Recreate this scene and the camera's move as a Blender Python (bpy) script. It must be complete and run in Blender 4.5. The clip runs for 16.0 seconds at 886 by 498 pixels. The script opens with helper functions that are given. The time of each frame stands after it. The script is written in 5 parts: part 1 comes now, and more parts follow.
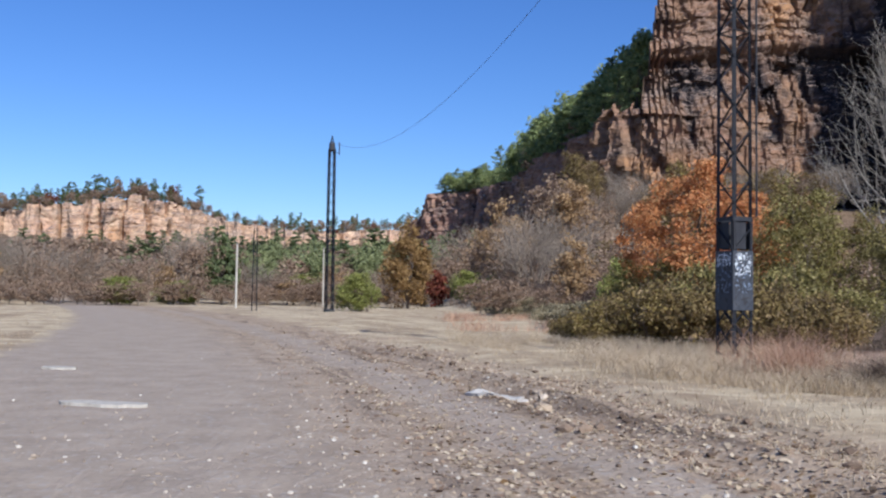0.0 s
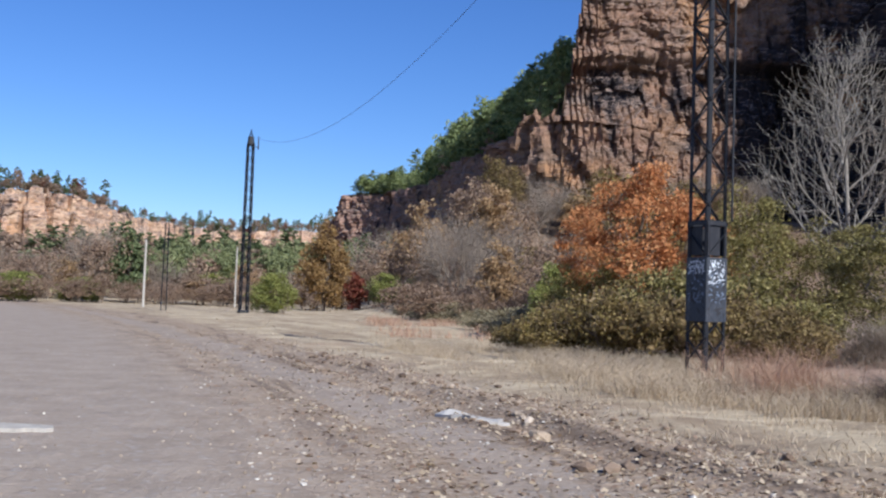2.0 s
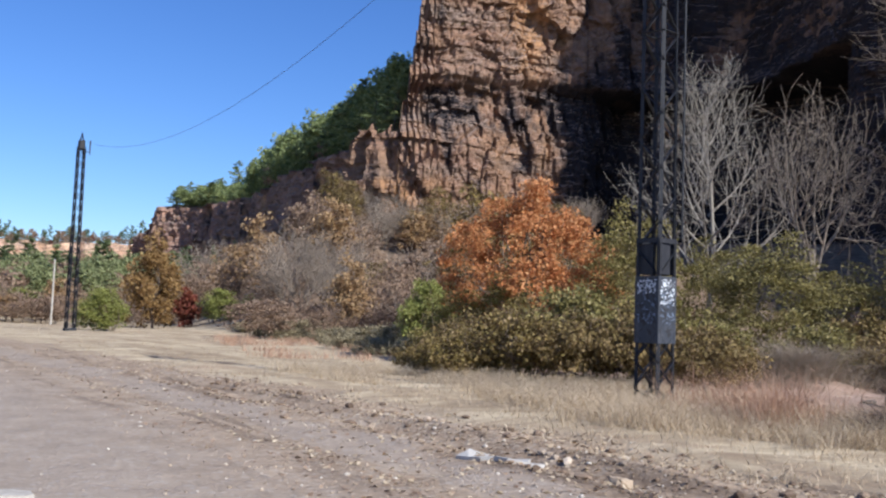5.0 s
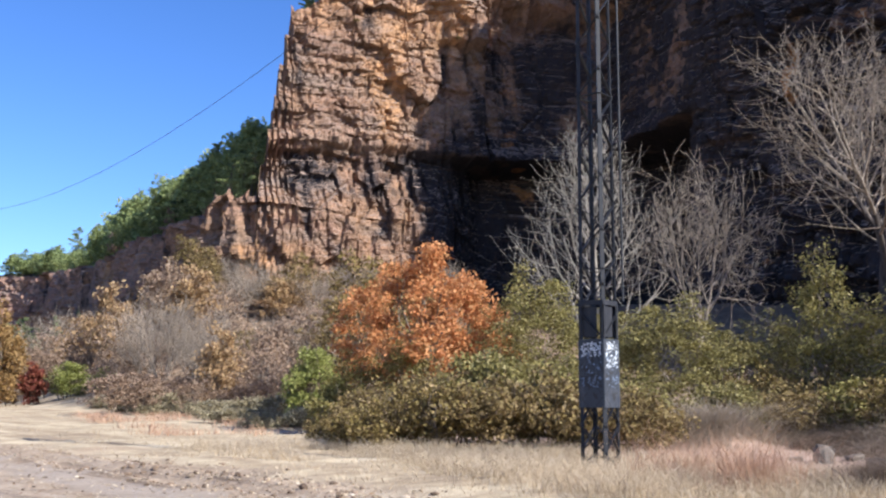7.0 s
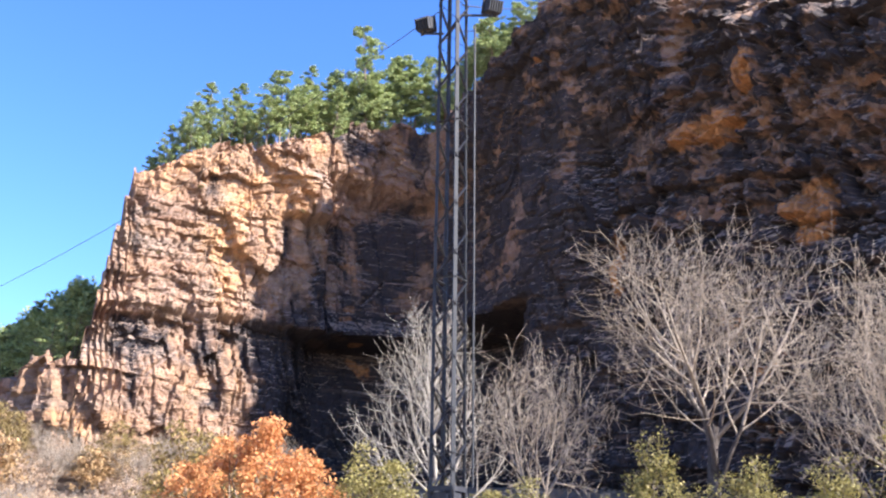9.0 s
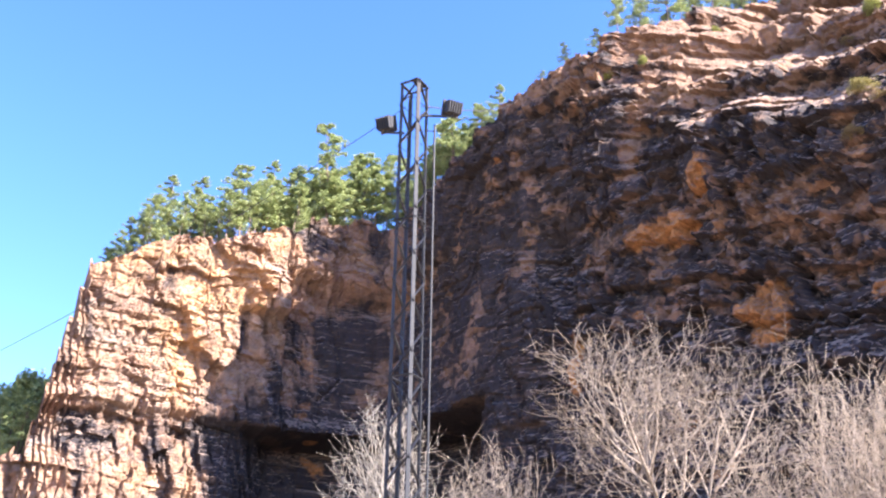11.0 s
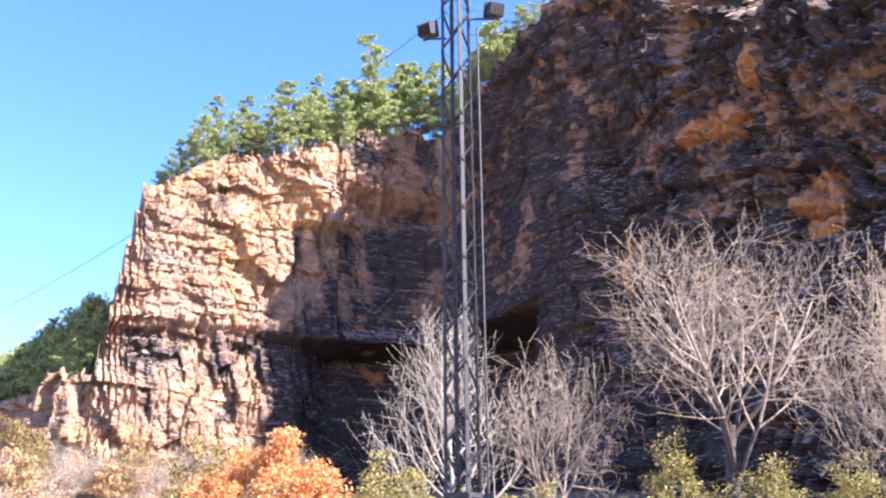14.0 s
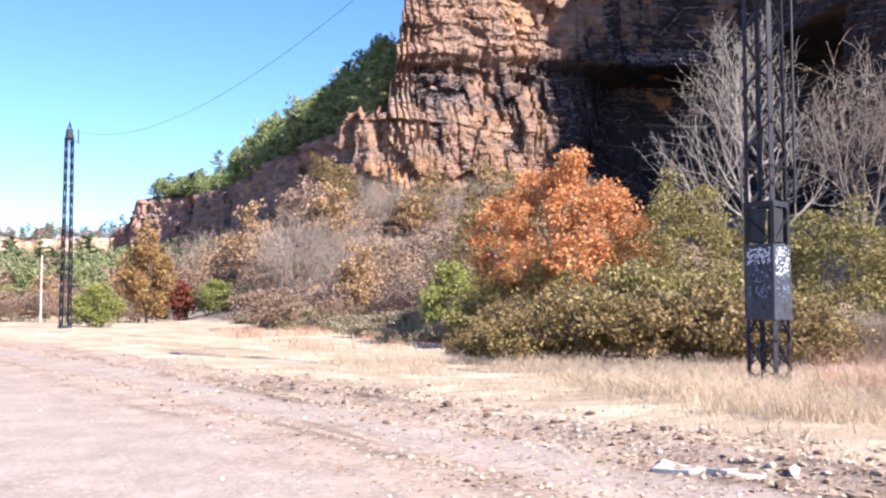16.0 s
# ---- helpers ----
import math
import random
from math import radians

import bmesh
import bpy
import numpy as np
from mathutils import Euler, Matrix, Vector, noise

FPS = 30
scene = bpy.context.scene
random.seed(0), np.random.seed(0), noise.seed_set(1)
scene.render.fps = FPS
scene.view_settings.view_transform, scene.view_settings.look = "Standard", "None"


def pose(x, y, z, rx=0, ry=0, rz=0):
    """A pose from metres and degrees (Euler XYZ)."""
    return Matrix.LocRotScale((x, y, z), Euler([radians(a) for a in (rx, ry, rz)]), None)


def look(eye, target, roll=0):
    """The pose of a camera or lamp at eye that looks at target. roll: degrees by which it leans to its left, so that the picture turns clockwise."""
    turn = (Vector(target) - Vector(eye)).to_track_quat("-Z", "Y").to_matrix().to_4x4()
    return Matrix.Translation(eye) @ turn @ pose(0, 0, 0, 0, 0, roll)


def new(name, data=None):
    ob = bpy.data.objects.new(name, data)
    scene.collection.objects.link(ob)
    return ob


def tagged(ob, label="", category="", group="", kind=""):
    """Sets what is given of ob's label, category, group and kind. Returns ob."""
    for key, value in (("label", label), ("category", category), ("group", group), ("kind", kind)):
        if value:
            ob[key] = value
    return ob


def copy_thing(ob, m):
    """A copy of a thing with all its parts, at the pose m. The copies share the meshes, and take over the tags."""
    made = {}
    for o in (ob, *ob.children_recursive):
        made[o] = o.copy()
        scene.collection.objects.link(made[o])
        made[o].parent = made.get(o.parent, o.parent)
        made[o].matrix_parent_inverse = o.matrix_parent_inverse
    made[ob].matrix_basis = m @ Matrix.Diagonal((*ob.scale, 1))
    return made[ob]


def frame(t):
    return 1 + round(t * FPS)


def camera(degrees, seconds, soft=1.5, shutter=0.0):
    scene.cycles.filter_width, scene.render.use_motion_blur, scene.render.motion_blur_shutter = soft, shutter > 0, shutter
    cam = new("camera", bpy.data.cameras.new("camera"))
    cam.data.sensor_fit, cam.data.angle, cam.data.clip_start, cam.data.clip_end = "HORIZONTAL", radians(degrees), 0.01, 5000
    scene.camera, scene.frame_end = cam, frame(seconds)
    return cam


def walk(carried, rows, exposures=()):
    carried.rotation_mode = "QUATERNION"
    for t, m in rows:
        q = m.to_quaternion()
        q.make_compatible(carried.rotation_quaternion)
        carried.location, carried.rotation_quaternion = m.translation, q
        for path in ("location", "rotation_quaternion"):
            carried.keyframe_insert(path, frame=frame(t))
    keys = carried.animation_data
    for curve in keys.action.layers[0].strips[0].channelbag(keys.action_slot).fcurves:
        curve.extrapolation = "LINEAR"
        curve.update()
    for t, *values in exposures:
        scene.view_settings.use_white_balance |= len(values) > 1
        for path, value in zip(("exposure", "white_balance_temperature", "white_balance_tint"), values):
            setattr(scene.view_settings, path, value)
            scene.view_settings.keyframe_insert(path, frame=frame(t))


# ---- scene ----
cam = camera(48.8, 16.0, soft=2.3)
PATH = [
    (0, (2.586, -4.668, 1.704), (2.617, -2.671, 1.801), 0.8),
    (0.5, (2.36, -3.907, 1.685), (2.483, -1.913, 1.772), 0.2),
    (1, (2.14, -3.276, 1.694), (2.299, -1.286, 1.814), 1.0),
    (1.5, (1.881, -2.634, 1.698), (2.07, -0.646, 1.81), 0.9),
    (2, (1.686, -1.965, 1.694), (1.898, 0.021, 1.803), 2.0),
    (2.5, (1.401, -1.374, 1.7), (1.726, 0.596, 1.815), 0.9),
    (3, (1.204, -0.695, 1.72), (1.575, 1.268, 1.811), 0.3),
    (3.5, (0.881, -0.071, 1.754), (1.325, 1.876, 1.864), 0.2),
    (6, (-2.088, 1.232, 1.664), (-1.421, 3.106, 1.872), 1.9),
    (6.5, (-2.459, 1.759, 1.707), (-1.706, 3.595, 1.96), 0.5),
    (7, (-2.698, 2.333, 1.735), (-1.837, 4.114, 2.029), 0.3),
    (7.5, (-2.843, 2.736, 1.756), (-1.832, 4.429, 2.09), 0.0),
    (8, (-2.91, 2.96, 1.817), (-1.821, 4.582, 2.244), -1.0),
    (8.5, (-2.953, 2.933, 1.861), (-1.866, 4.521, 2.405), -0.3),
    (9, (-2.988, 2.802, 1.869), (-1.885, 4.342, 2.513), 0.9),
    (9.5, (-2.944, 2.808, 1.871), (-1.848, 4.315, 2.599), 1.0),
    (10, (-2.918, 2.817, 1.904), (-1.809, 4.292, 2.676), 0.6),
    (12.5, (-2.893, 2.735, 1.909), (-1.761, 4.144, 2.768), 1.4),
    (13, (-2.881, 2.785, 1.896), (-1.755, 4.224, 2.71), 0.4),
    (13.5, (-2.896, 2.806, 1.878), (-1.791, 4.282, 2.654), -0.3),
    (14, (-2.883, 2.851, 1.904), (-1.801, 4.4, 2.558), -0.6),
    (14.5, (-2.589, 3.109, 1.844), (-1.589, 4.762, 2.362), -0.9),
    (15, (-2.382, 3.359, 1.818), (-1.505, 5.115, 2.202), -0.5),
    (15.5, (-2.258, 3.608, 1.76), (-1.528, 5.455, 1.994), 0.2),
    (16, (-2.28, 4.021, 1.674), (-1.661, 5.919, 1.796), 0.0),
]
EXPOSURES = [(0,0.36,5650,10),(3.5,0.40,5750,10),(6,0.76,5900,10),(7,1.08,5950,10),(8,1.60,6000,10),(9,2.12,6120,13),(10,2.52,6250,16),(12.5,2.68,6350,20),(14,2.62,6200,21),(15,2.46,6020,22),(15.5,1.97,6060,21),(16,1.62,6050,19)]
walk(cam, [(t, look(eye, target, roll)) for t, eye, target, roll in PATH], EXPOSURES)

# ---- light ----
SUN_TURN, SUN_UP = 152.0, 36.0      # compass turn from +y towards +x, height over the horizon
world = bpy.data.worlds.new("sky")
scene.world = world
world.use_nodes = True
wn = world.node_tree.nodes
sky = wn.new("ShaderNodeTexSky")
sky.sky_type, sky.sun_disc = "NISHITA", False
sky.sun_elevation, sky.sun_rotation = radians(SUN_UP), radians(SUN_TURN)
sky.altitude, sky.air_density, sky.dust_density, sky.ozone_density = 300, 1.0, 0.45, 5.0
wn["Background"].inputs["Strength"].default_value = 0.095
deep = wn.new("ShaderNodeHueSaturation")
deep.inputs["Saturation"].default_value, deep.inputs["Hue"].default_value = 1.16, 0.512
world.node_tree.links.new(sky.outputs[0], deep.inputs["Color"])
world.node_tree.links.new(deep.outputs[0], wn["Background"].inputs["Color"])
sun = new("sun", bpy.data.lights.new("sun", "SUN"))
sun.data.energy, sun.data.angle, sun.data.color = 5.0, radians(0.53), (1.0, 0.93, 0.82)
to_sun = Vector((math.sin(radians(SUN_TURN)), math.cos(radians(SUN_TURN)), math.tan(radians(SUN_UP))))
sun.matrix_world = look(to_sun * 300, (0, 0, 0))


# ---- materials ----
class Mat:
    """A node material under construction."""

    def __init__(self, name, rough=0.9, metal=0.0, spec=0.3):
        self.m = bpy.data.materials.new(name)
        self.m.use_nodes = True
        self.t = self.m.node_tree
        self.b = self.t.nodes["Principled BSDF"]
        self.b.inputs["Roughness"].default_value = rough
        self.b.inputs["Metallic"].default_value = metal
        self.b.inputs["Specular IOR Level"].default_value = spec
        self.geo = self.t.nodes.new("ShaderNodeNewGeometry")

    def put(self, value, socket):
        if isinstance(value, (int, float, tuple)):
            socket.default_value = value if not isinstance(value, tuple) or len(value) != 3 or socket.type != "RGBA" else (*value, 1)
        else:
            self.t.links.new(value, socket)

    def pos(self, scale=(1, 1, 1), local=False):
        n = self.t.nodes.new("ShaderNodeMapping")
        if local:
            self.t.links.new(self.t.nodes.new("ShaderNodeTexCoord").outputs["Object"], n.inputs[0])
        else:
            self.t.links.new(self.geo.outputs["Position"], n.inputs[0])
        n.inputs["Scale"].default_value = scale
        return n.outputs[0]

    def noise(self, scale, detail=4, rough=0.55, vec=None, warp=0.0):
        n = self.t.nodes.new("ShaderNodeTexNoise")
        self.t.links.new(vec if vec is not None else self.geo.outputs["Position"], n.inputs["Vector"])
        n.inputs["Scale"].default_value, n.inputs["Detail"].default_value = scale, detail
        n.inputs["Roughness"].default_value, n.inputs["Distortion"].default_value = rough, warp
        return n.outputs[0]

    def cells(self, scale, vec=None, out="Distance", feature="F1"):
        n = self.t.nodes.new("ShaderNodeTexVoronoi")
        n.feature = feature
        self.t.links.new(vec if vec is not None else self.geo.outputs["Position"], n.inputs["Vector"])
        n.inputs["Scale"].default_value = scale
        return n.outputs[out]

    def ramp(self, value, stops):
        n = self.t.nodes.new("ShaderNodeValToRGB")
        self.put(value, n.inputs[0])
        r = n.color_ramp
        while len(r.elements) < len(stops):
            r.elements.new(0.5)
        for e, (p, c) in zip(r.elements, stops):
            e.position, e.color = p, (c, c, c, 1) if isinstance(c, (int, float)) else (*c, 1)
        return n.outputs[0]

    def mix(self, f, a, b, how="MIX"):
        n = self.t.nodes.new("ShaderNodeMix")
        n.data_type, n.blend_type = "RGBA", how
        self.put(f, n.inputs[0]), self.put(a, n.inputs[6]), self.put(b, n.inputs[7])
        return n.outputs[2]

    def math(self, how, a, b=0.0, c=0.0):
        n = self.t.nodes.new("ShaderNodeMath")
        n.operation = how
        self.put(a, n.inputs[0]), self.put(b, n.inputs[1]), self.put(c, n.inputs[2])
        return n.outputs[0]

    def axes(self):
        n = self.t.nodes.new("ShaderNodeSeparateXYZ")
        self.t.links.new(self.geo.outputs["Position"], n.inputs[0])
        return n.outputs

    def step(self, value, low, high):
        n = self.t.nodes.new("ShaderNodeMapRange")
        n.interpolation_type = "SMOOTHSTEP"
        self.put(value, n.inputs[0])
        n.inputs[1].default_value, n.inputs[2].default_value = low, high
        return n.outputs[0]

    def random(self):
        return self.t.nodes.new("ShaderNodeObjectInfo").outputs["Random"]

    def island(self):
        return self.geo.outputs["Random Per Island"]

    def bump(self, height, strength=0.5, distance=0.05):
        n = self.t.nodes.new("ShaderNodeBump")
        n.inputs["Strength"].default_value, n.inputs["Distance"].default_value = strength, distance
        self.t.links.new(height, n.inputs["Height"])
        self.t.links.new(n.outputs[0], self.b.inputs["Normal"])

    def done(self, colour):
        self.put(colour, self.b.inputs["Base Color"])
        return self.m


def rock_material(name, tan, pink, grey, stain_shade_from, stain_shade_to, stain_shade=1.0):
    """Bedded sandstone: tan and rusty beds, grey weathering, black water stains and painted shade that grow along +x.
    """
    k = Mat(name, 0.92, 0, 0.2)
    beds = k.noise(1.0, 5, 0.6, k.pos((0.05, 0.05, 0.30)))
    blocks = k.noise(0.16, 6, 0.62, None, 0.4)
    fine = k.noise(1.3, 6, 0.65)
    c = k.mix(k.ramp(blocks, [(0.36, 0.0), (0.62, 1.0)]), tan, pink)
    c = k.mix(k.ramp(beds, [(0.46, 0.0), (0.66, 0.75)]), c, grey)
    rust = k.ramp(k.noise(0.09, 3, 0.5, k.pos((1, 1, 0.6))), [(0.55, 0.0), (0.68, 0.6)])
    x, y, z = k.axes()[:]
    along = k.step(x, stain_shade_from, stain_shade_to)
    # sunlit rim spared; the recess below it has its shade put into the colour
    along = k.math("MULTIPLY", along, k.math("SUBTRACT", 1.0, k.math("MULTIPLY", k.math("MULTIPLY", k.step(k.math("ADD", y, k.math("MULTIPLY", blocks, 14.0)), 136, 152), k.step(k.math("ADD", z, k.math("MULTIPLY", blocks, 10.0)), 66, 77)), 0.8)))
    c = k.mix(k.math("MULTIPLY", rust, k.math("SUBTRACT", 1.0, k.math("MULTIPLY", along, 0.7))), c, (0.45, 0.245, 0.11))
    chunk = k.cells(0.5, k.pos((1, 1, 1.7)), "Color")
    tone = k.t.nodes.new("ShaderNodeSeparateXYZ")
    k.t.links.new(chunk, tone.inputs[0])
    c = k.mix(0.8, c, k.ramp(tone.outputs[0], [(0.0, 0.72), (0.5, 1.0), (1.0, 1.25)]), "MULTIPLY")
    # brown desert varnish, which also deepens the shaded wall
    c = k.mix(k.math("MULTIPLY", along, 0.35 * stain_shade), c, (0.15, 0.094, 0.07))
    streak = k.noise(0.12, 6, 0.6, k.pos((1.0, 1.0, 0.55)), 0.6)
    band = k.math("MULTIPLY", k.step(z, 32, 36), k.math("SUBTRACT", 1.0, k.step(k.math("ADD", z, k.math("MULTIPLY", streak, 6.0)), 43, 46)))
    much = k.math("ADD", streak, k.math("MULTIPLY", along, k.math("SUBTRACT", 0.215 * stain_shade, k.math("MULTIPLY", k.math("ADD", k.step(z, 80, 106), k.math("MULTIPLY", k.step(x, 92, 108), 1.2)), 0.13 * stain_shade))))
    # shade of the hollow under the ledge, painted black into the rock
    hollow_shade = k.math("MULTIPLY", k.step(x, stain_shade_from - 7, stain_shade_from + 7), k.math("SUBTRACT", 1.0, k.step(k.math("ADD", z, k.math("MULTIPLY", streak, 10.0)), 42, 54)))
    much = k.math("ADD", much, k.math("ADD", k.math("MULTIPLY", band, 0.12 * stain_shade), k.math("MULTIPLY", hollow_shade, 0.42 * stain_shade)))
    much = k.math("ADD", much, k.math("MULTIPLY", k.math("MULTIPLY", k.math("SUBTRACT", tone.outputs[1], 0.42), along), 0.16 * stain_shade))
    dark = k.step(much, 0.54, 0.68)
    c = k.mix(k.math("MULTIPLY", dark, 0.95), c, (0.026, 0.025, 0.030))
    patch = k.noise(0.075, 3, 0.45, k.pos((1, 1, 1.9)), 0.5)
    bare = k.math("MULTIPLY", k.step(k.math("ADD", patch, k.math("MULTIPLY", fine, 0.05)), 0.70, 0.73), along)
    c = k.mix(k.math("MULTIPLY", bare, k.ramp(fine, [(0.3, 0.35), (0.6, 0.9)])), c, (0.38, 0.18, 0.075))
    if stain_shade > 0.5:                         # where slabs broke off the dark wall, fresh ochre rock
        for py, pz, wy, wz in ((82.5, 62.0, 6.0, 2.7), (74.5, 67.5, 2.2, 3.0), (68.0, 46.0, 4.0, 4.0), (97.0, 45.0, 1.4, 4.5)):
            dy = k.math("DIVIDE", k.math("ADD", k.math("SUBTRACT", y, py), k.math("MULTIPLY", k.math("SUBTRACT", streak, 0.5), 7.0)), wy)
            dz = k.math("DIVIDE", k.math("ADD", k.math("SUBTRACT", z, pz), k.math("MULTIPLY", k.math("SUBTRACT", blocks, 0.5), 5.0)), wz)
            far = k.math("ADD", k.math("MULTIPLY", dy, dy), k.math("MULTIPLY", dz, dz))
            spot = k.math("MULTIPLY", k.math("SUBTRACT", 1.0, k.step(far, 0.6, 1.15)), along)
            c = k.mix(k.math("MULTIPLY", spot, k.ramp(fine, [(0.3, 0.45), (0.6, 0.95)])), c, (0.40, 0.19, 0.075))
    seam = k.noise(0.8, 5, 0.7, k.pos((1.6, 1.6, 0.35)), 0.8)
    c = k.mix(k.ramp(seam, [(0.30, 0.6), (0.41, 0.0)]), c, (0.10, 0.065, 0.045))
    bedding = k.noise(1.0, 4, 0.6, k.pos((0.10, 0.10, 1.5)), 0.3)
    c = k.mix(k.ramp(bedding, [(0.36, 0.42), (0.46, 0.0)]), c, (0.14, 0.09, 0.065))
    c = k.mix(0.55, c, k.ramp(fine, [(0.25, 0.55), (0.5, 0.95), (0.75, 1.25)]), "MULTIPLY")
    up = k.t.nodes.new("ShaderNodeSeparateXYZ")
    k.t.links.new(k.geo.outputs["Normal"], up.inputs[0])
    grassy = k.math("MULTIPLY", k.step(up.outputs[2], 0.42, 0.64), k.step(k.noise(0.5, 4), 0.3, 0.45))
    c = k.mix(grassy, c, (0.235, 0.172, 0.138))
    crack = k.cells(0.55, k.pos((1, 1, 0.75)), "Distance", "DISTANCE_TO_EDGE")
    chips = k.cells(1.7, k.pos((1, 1, 1.5)), "Distance")
    layers = k.noise(1.0, 5, 0.7, k.pos((0.5, 0.5, 3.2)), 0.4)
    rough = k.math("ADD", k.math("MULTIPLY", chips, 0.35), k.math("ADD", k.math("MULTIPLY", layers, 0.4), k.math("MULTIPLY", k.noise(4.5, 4, 0.7), 0.35)))
    k.bump(k.math("ADD", k.math("ADD", k.math("MULTIPLY", fine, 0.8), rough), k.ramp(crack, [(0.0, 0.0), (0.06, 0.12)])), 0.85, 0.38)
    return k.done(c)


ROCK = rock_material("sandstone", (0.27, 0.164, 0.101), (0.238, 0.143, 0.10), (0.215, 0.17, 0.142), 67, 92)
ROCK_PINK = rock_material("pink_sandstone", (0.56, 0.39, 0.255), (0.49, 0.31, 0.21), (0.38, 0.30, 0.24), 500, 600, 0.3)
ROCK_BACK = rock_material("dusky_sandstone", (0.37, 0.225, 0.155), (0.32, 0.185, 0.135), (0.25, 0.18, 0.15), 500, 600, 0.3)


def leaf_material(name, stops, by="island", rough=0.6):
    k = Mat(name, rough, 0, 0.25)
    c = k.ramp(k.island(), stops)
    c = k.mix(k.math("MULTIPLY", k.random(), 0.35), c, k.mix(k.noise(0.5, 2), stops[0][1], stops[-1][1]))
    k.b.inputs["Subsurface Weight"].default_value = 0.0
    t = k.t.nodes.new("ShaderNodeBsdfTranslucent")
    k.put(c, t.inputs["Color"])
    add = k.t.nodes.new("ShaderNodeMixShader")
    add.inputs[0].default_value = 0.34
    k.t.links.new(k.b.outputs[0], add.inputs[1]), k.t.links.new(t.outputs[0], add.inputs[2])
    k.t.links.new(add.outputs[0], k.t.nodes["Material Output"].inputs[0])
    return k.done(c)


LEAF_ORANGE = leaf_material("orange_leaves", [(0.0, (0.24, 0.13, 0.045)), (0.12, (0.30, 0.09, 0.03)), (0.36, (0.50, 0.17, 0.055)), (0.62, (0.61, 0.25, 0.092)), (1.0, (0.60, 0.33, 0.15))])
LEAF_OLIVE = leaf_material("olive_leaves", [(0.0, (0.075, 0.05, 0.028)), (0.3, (0.15, 0.105, 0.045)), (0.6, (0.20, 0.155, 0.05)), (0.85, (0.29, 0.215, 0.07)), (1.0, (0.38, 0.27, 0.14))])
LEAF_YGREEN = leaf_material("yellow_green_leaves", [(0.0, (0.085, 0.072, 0.027)), (0.45, (0.20, 0.178, 0.05)), (0.8, (0.32, 0.275, 0.09)), (1.0, (0.41, 0.34, 0.16))])
LEAF_GREEN = leaf_material("green_leaves", [(0.0, (0.12, 0.135, 0.035)), (0.6, (0.26, 0.275, 0.07)), (1.0, (0.38, 0.385, 0.13))])
LEAF_PINE = leaf_material("pine_needles", [(0.0, (0.11, 0.155, 0.065)), (0.5, (0.26, 0.32, 0.125)), (1.0, (0.44, 0.48, 0.22))])
LEAF_FAR = leaf_material("distant_conifer_needles", [(0.0, (0.065, 0.095, 0.045)), (0.5, (0.14, 0.175, 0.078)), (1.0, (0.23, 0.26, 0.12))])
LEAF_CANOPY = leaf_material("canopy_leaves", [(0.0, (0.115, 0.155, 0.06)), (0.5, (0.255, 0.305, 0.115)), (1.0, (0.42, 0.46, 0.195))])
LEAF_TAN = leaf_material("tan_leaves", [(0.0, (0.22, 0.13, 0.07)), (0.5, (0.36, 0.235, 0.12)), (1.0, (0.48, 0.34, 0.18))])
LEAF_GOLD = leaf_material("gold_brown_leaves", [(0.0, (0.15, 0.085, 0.035)), (0.5, (0.28, 0.165, 0.06)), (1.0, (0.40, 0.27, 0.11))])
LEAF_BROWN = leaf_material("brown_leaves", [(0.0, (0.18, 0.12, 0.083)), (0.5, (0.30, 0.208, 0.143)), (1.0, (0.40, 0.295, 0.21))])
LEAF_WOOD = leaf_material("soft_green_leaves", [(0.0, (0.14, 0.165, 0.07)), (0.5, (0.24, 0.27, 0.12)), (1.0, (0.36, 0.38, 0.19))])
LEAF_RED = leaf_material("dark_red_leaves", [(0.0, (0.10, 0.025, 0.02)), (0.6, (0.20, 0.055, 0.035)), (1.0, (0.28, 0.11, 0.06))])
LEAF_PALE = leaf_material("pale_grey_green_leaves", [(0.0, (0.15, 0.12, 0.07)), (0.5, (0.28, 0.235, 0.14)), (1.0, (0.42, 0.37, 0.24))])
GRASS_DRY = leaf_material("dry_grass", [(0.0, (0.36, 0.275, 0.18)), (0.5, (0.54, 0.43, 0.295)), (1.0, (0.66, 0.555, 0.41))])
GRASS_RED = leaf_material("reddish_grass", [(0.0, (0.34, 0.185, 0.12)), (0.5, (0.50, 0.31, 0.205)), (1.0, (0.62, 0.45, 0.32))])
GRASS_GREY = leaf_material("grey_brush_stems", [(0.0, (0.20, 0.155, 0.115)), (0.5, (0.34, 0.275, 0.21)), (1.0, (0.47, 0.40, 0.32))])


GRASS_DARK = leaf_material("dark_dead_stems", [(0.0, (0.10, 0.07, 0.055)), (0.5, (0.20, 0.145, 0.11)), (1.0, (0.34, 0.265, 0.20))])


def bark_material(name, a, b):
    k = Mat(name, 0.9, 0, 0.2)
    n = k.noise(3.0, 5, 0.6, k.pos((2.5, 2.5, 0.6), True))
    k.bump(n, 0.6, 0.03)
    return k.done(k.mix(k.ramp(n, [(0.3, 0.0), (0.7, 1.0)]), a, b))


BARK_PALE = bark_material("pale_grey_bark", (0.16, 0.142, 0.12), (0.33, 0.298, 0.258))
BARK_TAN = bark_material("tan_bark", (0.155, 0.122, 0.096), (0.33, 0.275, 0.22))
BARK_BROWN = bark_material("brown_bark", (0.10, 0.075, 0.055), (0.22, 0.17, 0.13))
BARK_DARK = bark_material("dark_bark", (0.04, 0.033, 0.03), (0.11, 0.09, 0.08))


